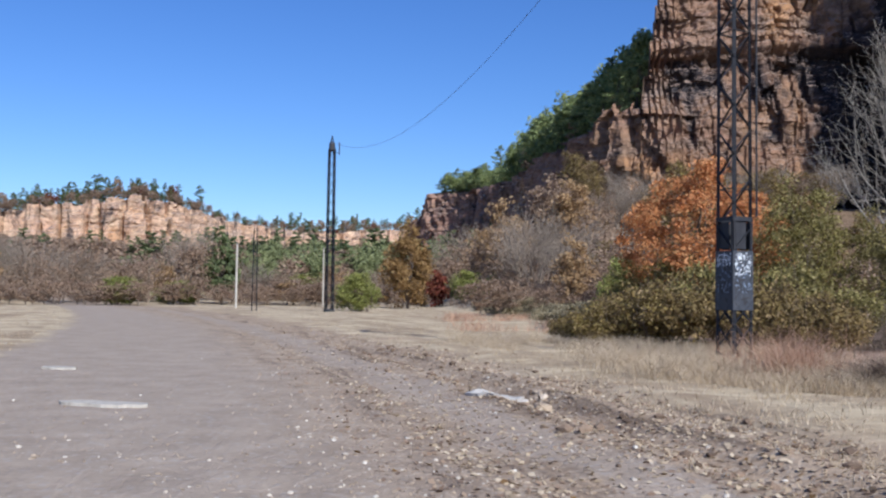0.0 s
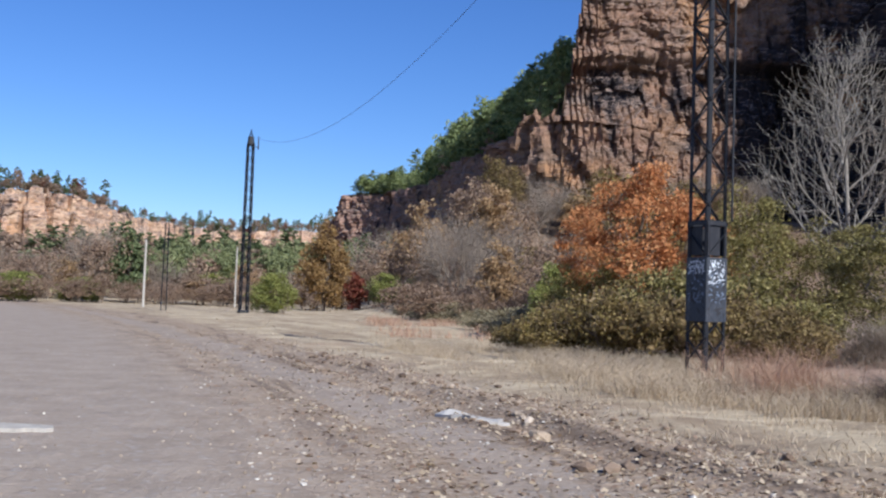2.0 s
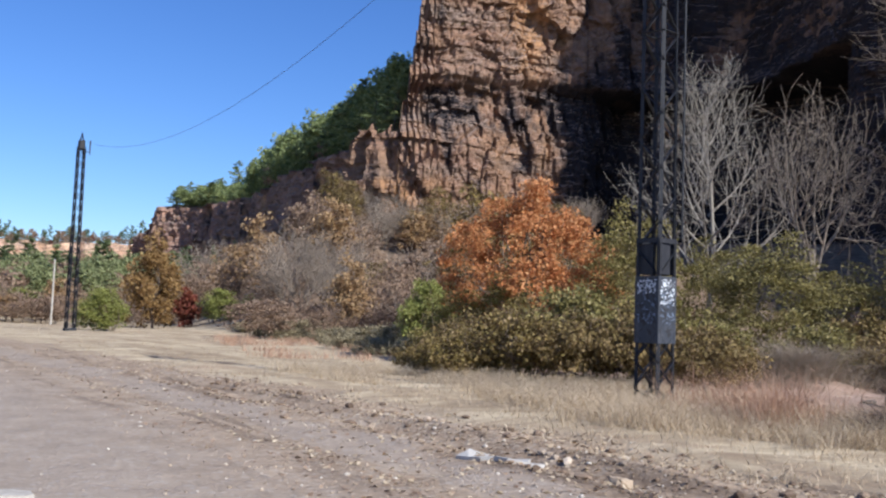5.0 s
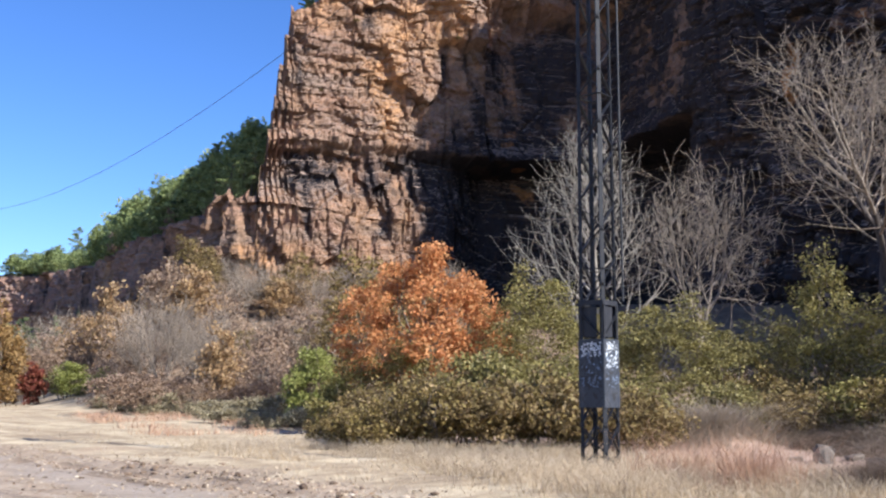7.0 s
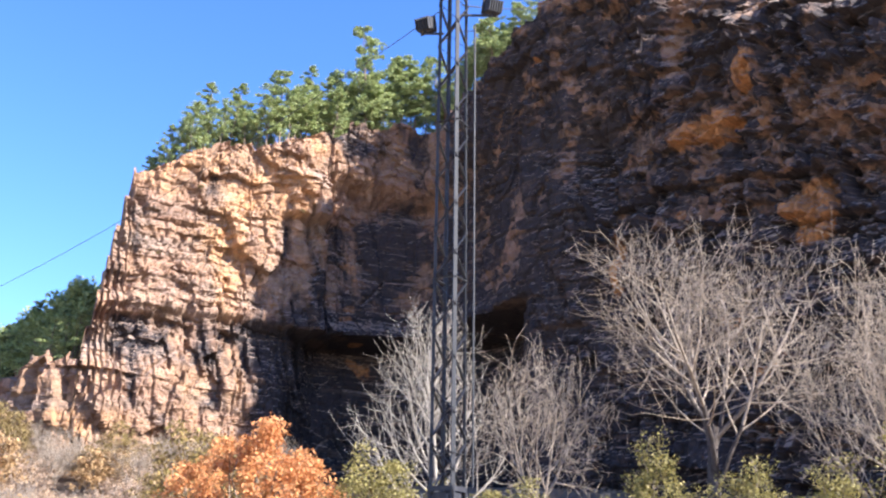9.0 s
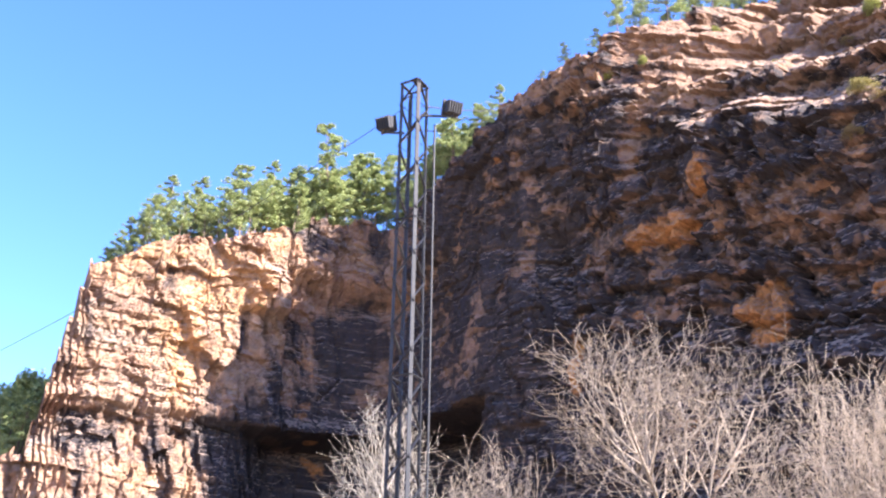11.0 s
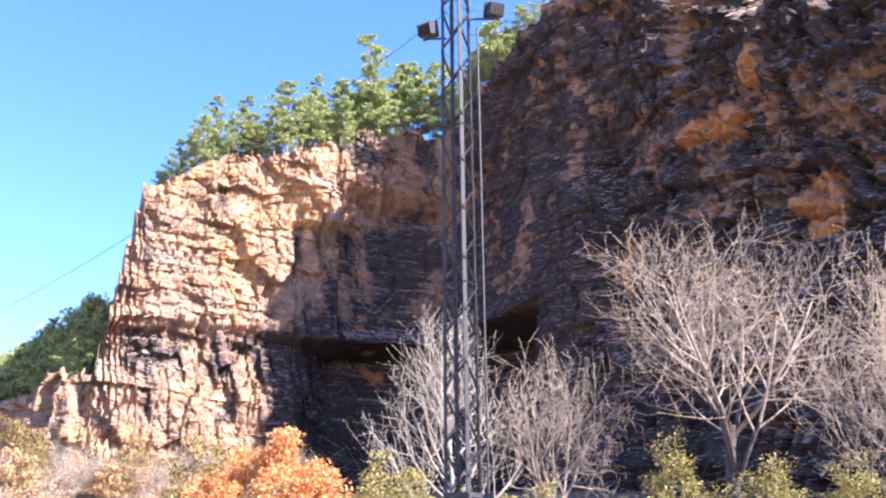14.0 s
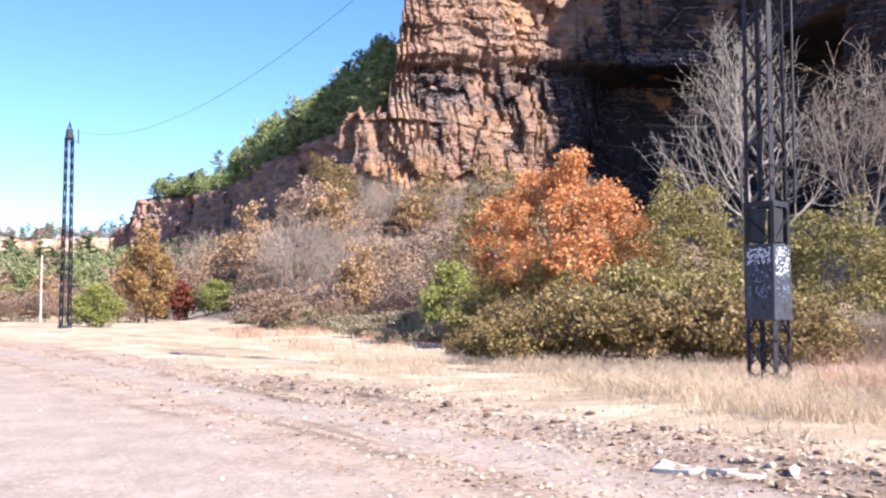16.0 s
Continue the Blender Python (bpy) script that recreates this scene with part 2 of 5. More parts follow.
def metal_material(name, base, worn, rough, metal):
    k = Mat(name, rough, metal, 0.5)
    n = k.noise(6.0, 5, 0.6, k.pos((1, 1, 0.5), True))
    k.bump(k.noise(40.0, 3, 0.5, k.pos((1, 1, 1), True)), 0.15, 0.01)
    return k.done(k.mix(k.ramp(n, [(0.52, 0.0), (0.7, 0.8)]), base, worn))


STEEL = metal_material("black_painted_steel", (0.010, 0.011, 0.016), (0.026, 0.025, 0.030), 0.65, 0.0)
STEEL_GREY = metal_material("grey_painted_steel", (0.028, 0.033, 0.045), (0.065, 0.068, 0.078), 0.6, 0.0)
CABLE = metal_material("cable_black", (0.02, 0.02, 0.022), (0.03, 0.03, 0.03), 0.6, 0.0)
LAMP_GLASS = metal_material("dusty_lamp_glass", (0.16, 0.165, 0.17), (0.30, 0.28, 0.25), 0.25, 0.0)
PAINT_WHITE = metal_material("white_spray_paint", (0.62, 0.66, 0.70), (0.45, 0.52, 0.60), 0.6, 0.0)
PAINT_BLUE = metal_material("pale_blue_spray_paint", (0.14, 0.18, 0.25), (0.10, 0.13, 0.18), 0.6, 0.0)
PAINT_BLACK = metal_material("black_spray_paint", (0.015, 0.015, 0.018), (0.04, 0.04, 0.045), 0.6, 0.0)
POLE_PALE = bark_material("weathered_pale_wood", (0.33, 0.30, 0.26), (0.50, 0.47, 0.42))
CONCRETE = bark_material("weathered_concrete", (0.32, 0.29, 0.25), (0.50, 0.46, 0.40))

PALE_CONCRETE = bark_material("pale_concrete", (0.34, 0.32, 0.30), (0.47, 0.45, 0.42))
GREY_STONE = bark_material("grey_rock", (0.08, 0.064, 0.053), (0.19, 0.16, 0.135))
TAN_STONE = bark_material("tan_stone", (0.28, 0.215, 0.15), (0.42, 0.33, 0.24))


def road_middle(y):
    return 0.3 - 0.22 * y - 0.001 * y * y


def ground_material():
    k = Mat("ground_soil_gravel_asphalt", 0.95, 0, 0.15)
    x, y, z = k.axes()[:]
    mid = k.math("ADD", k.math("MULTIPLY", y, -0.22), k.math("MULTIPLY", k.math("MULTIPLY", y, y), -0.001))
    wob = k.math("MULTIPLY", k.math("SUBTRACT", k.noise(0.3, 5, 0.65), 0.5), 3.4)
    d = k.math("ADD", k.math("SUBTRACT", k.math("SUBTRACT", x, mid), 0.3), wob)
    fine = k.noise(9.0, 5, 0.7)
    mid_n = k.noise(1.1, 5, 0.6)
    speck = k.cells(16.0, None, "Color")
    sp = k.t.nodes.new("ShaderNodeSeparateXYZ")
    k.t.links.new(speck, sp.inputs[0])
    chips = k.step(sp.outputs[0], 0.86, 0.94)
    # worn asphalt with pale chips
    asphalt = k.mix(k.ramp(mid_n, [(0.3, 0.0), (0.7, 1.0)]), (0.295, 0.237, 0.186), (0.39, 0.318, 0.252))
    asphalt = k.mix(0.5, asphalt, k.ramp(fine, [(0.3, 0.65), (0.7, 1.2)]), "MULTIPLY")
    asphalt = k.mix(k.math("MULTIPLY", chips, 0.45), asphalt, (0.38, 0.35, 0.32))
    # loose gravel over brown dirt
    dirt = k.mix(k.ramp(mid_n, [(0.35, 0.0), (0.65, 1.0)]), (0.25, 0.178, 0.118), (0.42, 0.318, 0.222))
    dirt = k.mix(0.7, dirt, k.ramp(fine, [(0.25, 0.45), (0.5, 0.9), (0.75, 1.3)]), "MULTIPLY")
    dirt = k.mix(k.math("MULTIPLY", k.step(sp.outputs[0], 0.7, 0.85), 0.6), dirt, (0.44, 0.365, 0.285))
    run = k.t.nodes.new("ShaderNodeCombineXYZ")
    k.put(k.math("MULTIPLY", k.math("SUBTRACT", x, mid), 1.0), run.inputs[0]), k.put(k.math("MULTIPLY", y, 0.10), run.inputs[1])
    rut = k.noise(1.3, 5, 0.65, run.outputs[0], 0.3)
    dirt = k.mix(k.ramp(rut, [(0.54, 0.0), (0.64, 0.8)]), dirt, (0.135, 0.096, 0.068))
    dirt = k.mix(k.ramp(rut, [(0.34, 0.55), (0.44, 0.0)]), dirt, (0.43, 0.36, 0.285))
    # trampled straw
    straw = k.mix(k.ramp(k.noise(0.5, 5, 0.65, k.pos((0.5, 1.4, 1))), [(0.36, 0.0), (0.62, 1.0)]), (0.31, 0.235, 0.155), (0.55, 0.45, 0.305))
    straw = k.mix(0.6, straw, k.ramp(k.noise(5.0, 5, 0.7, k.pos((0.4, 1, 1))), [(0.25, 0.55), (0.7, 1.25)]), "MULTIPLY")
    bare = k.ramp(k.noise(0.22, 4, 0.6), [(0.56, 0.0), (0.68, 0.7)])
    straw = k.mix(bare, straw, (0.36, 0.26, 0.18))
    straw = k.mix(k.ramp(k.noise(0.5, 4, 0.6, run.outputs[0], 0.4), [(0.50, 0.0), (0.66, 0.65)]), straw, (0.22, 0.155, 0.10))
    straw = k.mix(k.ramp(k.noise(0.35, 4, 0.6, k.pos((0.3, 1.2, 1)), 0.4), [(0.54, 0.0), (0.66, 0.7)]), straw, (0.62, 0.52, 0.36))
    pinkish = k.mix(k.ramp(mid_n, [(0.35, 0.0), (0.65, 1.0)]), (0.30, 0.205, 0.155), (0.46, 0.335, 0.265))
    pinkish = k.mix(0.6, pinkish, k.ramp(fine, [(0.25, 0.55), (0.7, 1.25)]), "MULTIPLY")
    straw = k.mix(k.step(k.math("ADD", x, k.math("MULTIPLY", k.noise(0.35, 4, 0.6), 8.0)), 16.5, 18.5), straw, pinkish)
    # leaf litter under the far woods
    litter = k.mix(k.ramp(mid_n, [(0.35, 0.0), (0.65, 1.0)]), (0.13, 0.09, 0.06), (0.24, 0.17, 0.115))
    straw = k.mix(k.step(z, 1.3, 4.0), straw, litter)
    on_right = k.mix(k.math("MULTIPLY", k.step(d, 1.2, 5.0), k.ramp(fine, [(0.3, 0.7), (0.6, 1.0)])), asphalt, dirt)
    track = k.math("MULTIPLY", k.step(d, 4.5, 5.0), k.math("SUBTRACT", 1.0, k.step(d, 6.0, 6.5)))
    on_right = k.mix(k.math("MULTIPLY", track, 0.9), on_right, asphalt)
    grass_right = k.step(d, 8.2, 10.2)
    c = k.mix(grass_right, on_right, straw)
    c = k.mix(k.step(k.math("MULTIPLY", d, -1.0), 3.6, 4.6), c, straw)
    k.bump(k.math("ADD", fine, k.math("ADD", k.math("MULTIPLY", mid_n, 2.0), k.math("MULTIPLY", sp.outputs[0], 0.4))), 0.8, 0.05)
    return k.done(c)


GROUND = ground_material()
k = Mat("gravel_stone", 0.9, 0, 0.25)
STONE = k.done(k.mix(0.6, k.ramp(k.island(), [(0.0, (0.19, 0.145, 0.105)), (0.45, (0.32, 0.25, 0.18)), (0.85, (0.42, 0.34, 0.26)), (1.0, (0.58, 0.52, 0.44))]), k.ramp(k.noise(25, 3), [(0.3, 0.7), (0.7, 1.2)]), "MULTIPLY"))


k = Mat("dry_earth_clod", 0.95, 0, 0.15)
CLOD = k.done(k.mix(0.6, k.ramp(k.island(), [(0.0, (0.10, 0.07, 0.05)), (0.6, (0.17, 0.12, 0.085)), (1.0, (0.26, 0.19, 0.135))]), k.ramp(k.noise(25, 3), [(0.3, 0.7), (0.7, 1.2)]), "MULTIPLY"))
k = Mat("pale_stone_chip", 0.9, 0, 0.25)
CHIP = k.done(k.mix(0.5, k.ramp(k.island(), [(0.0, (0.38, 0.33, 0.275)), (1.0, (0.58, 0.53, 0.46))]), k.ramp(k.noise(25, 3), [(0.3, 0.7), (0.7, 1.2)]), "MULTIPLY"))


# ---- mesh helpers ----
def mesh_of(name, verts, faces, material, smooth=False):
    me = bpy.data.meshes.new(name)
    me.from_pydata([tuple(v) for v in verts], [], [tuple(f) for f in faces])
    me.materials.append(material)
    if smooth:
        me.polygons.foreach_set("use_smooth", [True] * len(me.polygons))
    me.update()
    return me


def quads(name, verts, count, material):
    """count separate quads, four vertices each, in an (n, 3) array."""
    me = bpy.data.meshes.new(name)
    me.vertices.add(count * 4), me.loops.add(count * 4), me.polygons.add(count)
    me.vertices.foreach_set("co", np.ascontiguousarray(verts, dtype=np.float32).ravel())
    me.loops.foreach_set("vertex_index", np.arange(count * 4, dtype=np.int32))
    me.polygons.foreach_set("loop_start", np.arange(0, count * 4, 4, dtype=np.int32))
    me.materials.append(material)
    me.update(calc_edges=True)
    return me


def part(name, data, parent, label="", m=None):
    """One mesh (or bmesh with its material) as a part of a thing."""
    ob = new(name, data)
    ob.parent = parent
    if m is not None:
        ob.matrix_basis = m
    return tagged(ob, label) if label else ob


def thing(name, label, category, group="", m=None, kind=""):
    ob = new(name)
    if m is not None:
        ob.matrix_basis = m
    return tagged(ob, label, category, group, kind)


def bm_mesh(name, bm, material):
    me = bpy.data.meshes.new(name)
    bm.to_mesh(me)
    bm.free()
    me.materials.append(material)
    return me


def bm_box(bm, size, m, bevel=0.0):
    made = bmesh.ops.create_cube(bm, size=1.0, matrix=m @ Matrix.Diagonal((*size, 1)))
    if bevel:
        edges = {e for v in made["verts"] for e in v.link_edges}
        bmesh.ops.bevel(bm, geom=list(edges), offset=bevel, segments=1, affect="EDGES")


def bar_between(bm, a, b, w, t):
    """A flat bar of width w and thickness t from a to b."""
    a, b = Vector(a), Vector(b)
    d = b - a
    m = Matrix.Translation((a + b) / 2) @ d.to_track_quat("Z", "Y").to_matrix().to_4x4()
    bm_box(bm, (w, t, d.length), m)


def tubes(name, segments, material):
    """Tapered tubes: segments of (a, b, radius a, radius b, sides)."""
    verts, faces = [], []
    for a, b, ra, rb, n in segments:
        d = (b - a)
        if d.length < 1e-5:
            continue
        d.normalize()
        u = d.orthogonal().normalized()
        w = d.cross(u)
        base = len(verts)
        for p, r in ((a, ra), (b, rb)):
            for i in range(n):
                q = 2 * math.pi * i / n
                verts.append(p + (u * math.cos(q) + w * math.sin(q)) * r)
        for i in range(n):
            j = (i + 1) % n
            faces.append((base + i, base + j, base + n + j, base + n + i))
    return mesh_of(name, verts, faces, material, True)


def smooth01(v, a, b):
    q = np.clip((v - a) / (b - a), 0, 1)
    return q * q * (3 - 2 * q)


EYE = (-2.9, 2.8)    # middle of the panorama, from which the large forms are laid out


def polar(turn, dist):
    return EYE[0] + dist * math.sin(radians(turn)), EYE[1] + dist * math.cos(radians(turn))


def ground_height(x, y):
    x, y = np.asarray(x, float), np.asarray(y, float)
    r = np.hypot(x - EYE[0], y - EYE[1])
    turn = np.degrees(np.arctan2(x - EYE[0], y - EYE[1]))
    d = x - road_middle(np.minimum(y, 160.0))
    z = -0.12 + (0.1 + 0.1 * smooth01(r, 40, 70)) * smooth01(d, 6, 13)
    right = smooth01(turn, 2, 13) * (1 - smooth01(turn, 100, 130))
    z = z + right * 15 * smooth01(r, 88, 150)
    left = (1 - smooth01(turn, 2, 13)) * smooth01(turn, -60, -40)
    z = z + left * 19 * smooth01(r, 135, 460)
    z = z + (0.05 * np.sin(x * 0.9 + 1.3 * np.sin(y * 0.37)) * np.sin(y * 0.7 + 0.5) + 0.03 * np.sin(x * 2.3 + y * 1.7)) * smooth01(np.abs(d), 3, 7)
    z = z - 0.12 * np.exp(-((d - 7.2) / 0.35) ** 2) + 0.09 * np.exp(-((d - 7.9) / 0.3) ** 2) + 0.06 * np.exp(-((d - 6.5) / 0.25) ** 2) - 0.07 * np.exp(-((d - 9.0) / 0.3) ** 2)
    for bx, by, br, bh in ((19.6, 27.8, 1.5, 0.75), (24.6, 25.0, 2.2, 0.6), (24.5, 20.5, 2.6, 0.6), (13.2, 13.8, 1.2, 0.35)):      # banks under the brush
        z = z + bh * np.exp(-((x - bx) ** 2 + (y - by) ** 2) / br ** 2)
    return z


def on_ground(x, y, sink=0.0):
    return float(ground_height(x, y)) - sink


# ---- ground ----
rings = np.concatenate([np.linspace(0.0, 30, 150)[1:], np.geomspace(30.4, 4600, 110)])
spokes = 360
angles = np.linspace(0, 2 * math.pi, spokes, endpoint=False)
gx = EYE[0] + rings[:, None] * np.sin(angles)[None]
gy = EYE[1] + rings[:, None] * np.cos(angles)[None]
gz = ground_height(gx, gy)
gverts = np.concatenate([[(EYE[0], EYE[1], on_ground(*EYE))], np.stack([gx, gy, gz], -1).reshape(-1, 3)])
gfaces = [(0, 1 + (j + 1) % spokes, 1 + j) for j in range(spokes)]
for i in range(len(rings) - 1):
    for j in range(spokes):
        jj = (j + 1) % spokes
        gfaces.append((1 + i * spokes + j, 1 + i * spokes + jj, 1 + (i + 1) * spokes + jj, 1 + (i + 1) * spokes + j))
tagged(new("ground", mesh_of("ground", gverts, gfaces, GROUND, True)), "worn gravelly asphalt road through dry trampled grass", "ground", kind="structure")


# ---- cliffs ----
def worley(a, b, seed):
    """Nearest jittered cell of a plane: its own random number, and the distance to the border."""
    ia, ib = np.floor(a), np.floor(b)
    best = np.full(a.shape, 9.0)
    second = np.full(a.shape, 9.0)
    value = np.zeros(a.shape)

    def rnd(p, q, s):
        h = np.sin(p * 127.1 + q * 311.7 + s * 74.7) * 43758.5453
        return h - np.floor(h)
    for da in (-1, 0, 1):
        for db in (-1, 0, 1):
            p, q = ia + da, ib + db
            dist = np.hypot(p + 0.1 + 0.8 * rnd(p, q, seed) - a, q + 0.1 + 0.8 * rnd(p, q, seed + 1) - b)
            near = dist < best
            second = np.where(near, best, np.minimum(second, dist))
            value = np.where(near, rnd(p, q, seed + 2), value)
            best = np.where(near, dist, best)
    return value, second - best


def facets(a, b, wide, tall, seed, amp, slant):
    """Broken rock: cells with a level and a slant of their own."""
    pa, pb = a / wide, b / tall
    ia, ib = np.floor(pa), np.floor(pb)
    best = np.full(a.shape, 9.0)
    value = np.zeros(a.shape)

    def rnd(p, q, s):
        h = np.sin(p * 127.1 + q * 311.7 + s * 74.7) * 43758.5453
        return h - np.floor(h)
    for da in (-1, 0, 1):
        for db in (-1, 0, 1):
            p, q = ia + da, ib + db
            ua, ub = pa - (p + 0.1 + 0.8 * rnd(p, q, seed)), pb - (q + 0.1 + 0.8 * rnd(p, q, seed + 1))
            dist = np.maximum(np.abs(ua), np.abs(ub)) * 0.6 + np.hypot(ua, ub) * 0.4
            near = dist < best
            level = (rnd(p, q, seed + 2) - 0.5) * amp + slant * ((rnd(p, q, seed + 3) - 0.5) * ua * wide + (rnd(p, q, seed + 4) - 0.5) * ub * tall)
            value = np.where(near, level, value)
            best = np.where(near, dist, best)
    return value


def soft_noise(a, b, seed):
    """Smooth value noise."""
    ia, ib = np.floor(a), np.floor(b)
    fa, fb = a - ia, b - ib
    fa, fb = fa * fa * (3 - 2 * fa), fb * fb * (3 - 2 * fb)

    def rnd(p, q):
        h = np.sin(p * 157.3 + q * 271.9 + seed * 91.7) * 41758.5453
        return h - np.floor(h)
    return (rnd(ia, ib) * (1 - fa) + rnd(ia + 1, ib) * fa) * (1 - fb) + (rnd(ia, ib + 1) * (1 - fa) + rnd(ia + 1, ib + 1) * fa) * fb


class Cliff:
    """A rock wall along a plan line of (turn, distance, height of the rim)."""

    def __init__(self, rows, step, rise, rough=1.0, hero=False, seed=3, back=70.0, slope=0.12, columns=0.0):
        rows = np.array(rows, float)
        pts = np.array([polar(a, d) for a, d, h in rows])
        s = np.concatenate([[0], np.cumsum(np.hypot(*np.diff(pts, axis=0).T))])
        u = np.linspace(0, s[-1], int(s[-1] / step))
        if hero:                            # coarse where it runs on past the last view
            far = np.interp(68.0, rows[:, 0], s)
            u = np.concatenate([u[u < far], np.arange(far, s[-1], 1.6)])
        n = len(u)
        kern = max(3, int(3.0 / step)) | 1

        def along(v, k=kern):
            w = np.interp(u, s, v)
            pad = np.pad(w, k // 2, mode="edge")
            return np.convolve(pad, np.ones(k) / k, "valid")
        self.x, self.y, self.top, self.turn = along(pts[:, 0]), along(pts[:, 1]), along(rows[:, 2], max(3, kern // 2 | 1)), along(rows[:, 0])
        tx, ty = np.gradient(self.x), np.gradient(self.y)
        ln = np.hypot(tx, ty)
        nx, ny = ty / ln, -tx / ln          # towards the open side
        flat = max(5, int(9.0 / step)) | 1
        nx = np.convolve(np.pad(nx, flat // 2, mode="edge"), np.ones(flat) / flat, "valid")
        ny = np.convolve(np.pad(ny, flat // 2, mode="edge"), np.ones(flat) / flat, "valid")
        if hero:                            # behind the rim the land runs straight away
            away = np.hypot(self.x - EYE[0], self.y - EYE[1])
            self.bx, self.by = (self.x - EYE[0]) / away, (self.y - EYE[1]) / away
        else:
            self.bx, self.by = -nx, -ny
        block, _ = worley(u / 4.5, u * 0 + 0.5, seed + 40)
        fineb, _ = worley(u / 1.3, u * 0 + 0.5, seed + 41)
        self.top = self.top + rough * ((block - 0.5) * 2.6 + (fineb - 0.5) * 0.6)
        if hero:                            # the edge of the nose climbs in broken steps
            ledge = np.round((self.top + 2.5 * (block - 0.5)) / 5.5) * 5.5 + (block - 0.5) * 1.2
            self.top = np.where((self.turn > 14.2) & (self.turn < 17.0), ledge, self.top)
        m = int(self.top.max() / rise)
        v = np.linspace(0, 1, m)
        foot = ground_height(self.x, self.y) - 3
        Z = foot[:, None] + (self.top - foot)[:, None] * v[None]
        U = np.repeat(u[:, None], m, 1)
        warp = soft_noise(U / 16, Z / 20, seed) * 3
        tilt = Z + 0.05 * U + warp * 0.5
        # jointed blocks of three sizes between uneven beds
        def blocks(wide, thick, s, jitter=0.2):
            bed_at = tilt / thick + 0.35 * np.sin(tilt / thick * 2.1 + s)
            bed = np.floor(bed_at)
            shift = np.sin(bed * 12.9898 + s * 3.1) * 43758.5453
            shift = shift - np.floor(shift)
            col_at = (U + warp * 0.5 + jitter * wide * (soft_noise(tilt / thick * 1.7, U / wide, s) - 0.5)) / (wide * (0.6 + 0.9 * shift)) + shift * 7
            col = np.floor(col_at)
            h = np.sin(bed * 127.1 + col * 311.7 + s * 74.7) * 43758.5453
            edge = np.minimum(np.minimum(col_at - col, 1 - col_at + col) * wide, np.minimum(bed_at - bed, 1 - bed_at + bed) * thick)
            h2 = np.sin(bed * 78.2 + s * 5.7) * 43758.5453
            return h - np.floor(h), h2 - np.floor(h2), edge
        c1, l1, e1 = blocks(8.0, 13.0, seed, 0.3)
        c2, l2, e2 = blocks(3.0, 4.6, seed + 5, 0.25)
        c3, l3, e3 = blocks(1.3, 1.5, seed + 9, 0.3)
        w1, f1 = worley((U + warp) / 7.0, tilt / 20, seed)
        big = soft_noise(U / 30, Z / 34, seed + 17)
        skew = tilt + 0.35 * U * (soft_noise(U / 25, Z / 25, seed + 30) - 0.5)
        out = rough * (facets(U + warp, skew, 7.5, 14.0, seed + 50, 2.6, 0.4) + facets(U + 0.2 * Z, skew, 3.0, 4.6, seed + 60, 1.7, 0.6) + facets(U, skew, 1.5, 1.6, seed + 70, 0.5, 0.5)
                       + (c2 - 0.5) * 1.3 + (l2 - 0.5) * 1.3 + (c3 - 0.5) * 0.35 + (l3 - 0.5) * 0.55 + (big - 0.5) * 5.0)
        if hero:                            # thin beds cut by upright joints, over a few broad faces
            tilt = tilt + (c1 - 0.5) * 3.2 + 1.4 * (soft_noise(U / 3.5, Z / 9, seed + 35) - 0.5)      # beds break off at the large joints
            low = 1 - smooth01(Z, 33, 41)
            c2, l2, e2 = blocks(2.4, 2.3, seed + 5, 0.5)
            c3, l3, e3 = blocks(1.2, 0.95, seed + 9, 0.6)
            c4, l4, e4 = blocks(0.7, 0.5, seed + 21, 0.6)
            k2 = 0.25 + 1.5 * smooth01(soft_noise(U / 8, tilt / 6, seed + 33), 0.25, 0.75)
            k3 = 0.2 + 1.6 * smooth01(soft_noise(U / 5, tilt / 4, seed + 34), 0.25, 0.75)
            slabs = facets(U + 0.15 * Z + warp, skew, 2.8, 6.5, seed + 63, 1.4, 0.22)
            calm = 1 - 0.6 * smooth01(self.turn, 28, 31)[:, None] * (1 - smooth01(self.turn, 40, 44)[:, None]) * (1 - smooth01(Z, 64, 70))
            out = rough * (facets(U + warp, skew, 9.0, 12.0, seed + 50, 2.0, 0.22) + slabs * (1.6 - 0.8 * k2) + (c1 - 0.5) * 1.1 + (l1 - 0.5) * 0.7
                           + low * facets(U + 0.08 * Z, Z + 3 * warp, 2.6, 9.0, seed + 66, 1.3, 0.2) + (1 - 0.65 * low) * (k2 * ((c2 - 0.5) * 0.75 + (l2 - 0.5) * 0.75) + k3 * ((c3 - 0.5) * 0.36 + (l3 - 0.5) * 0.4)) + (c4 - 0.5) * 0.16 + (l4 - 0.5) * 0.14
                           + facets(U, skew, 1.2, 1.5, seed + 70, 0.35, 0.5)) * calm + (big - 0.5) * 3.0
            out -= 0.14 * np.exp(-(e2 / 0.12) ** 2) * k2 * calm * (1 - low)
        out -= rough * ((0.5 if hero else 1.2) * np.exp(-(f1 / 0.03) ** 2) + (0.06 if hero else 0.25) * np.exp(-(e2 / 0.2) ** 2))
        if columns:                         # upright pillars between deep joints
            col, gap = worley((U + warp * 0.4) / columns, Z / (columns * 7), seed + 90)
            out = 0.4 * out + (col - 0.5) * 5.0 - 4.5 * np.exp(-(gap / 0.10) ** 2)
        rel = Z / np.maximum(self.top, 1)[:, None]
        out -= 2.0 * rel ** 2 * rough                              # leans back
        setback = np.zeros_like(Z)
        if hero:
            T = self.turn[:, None]
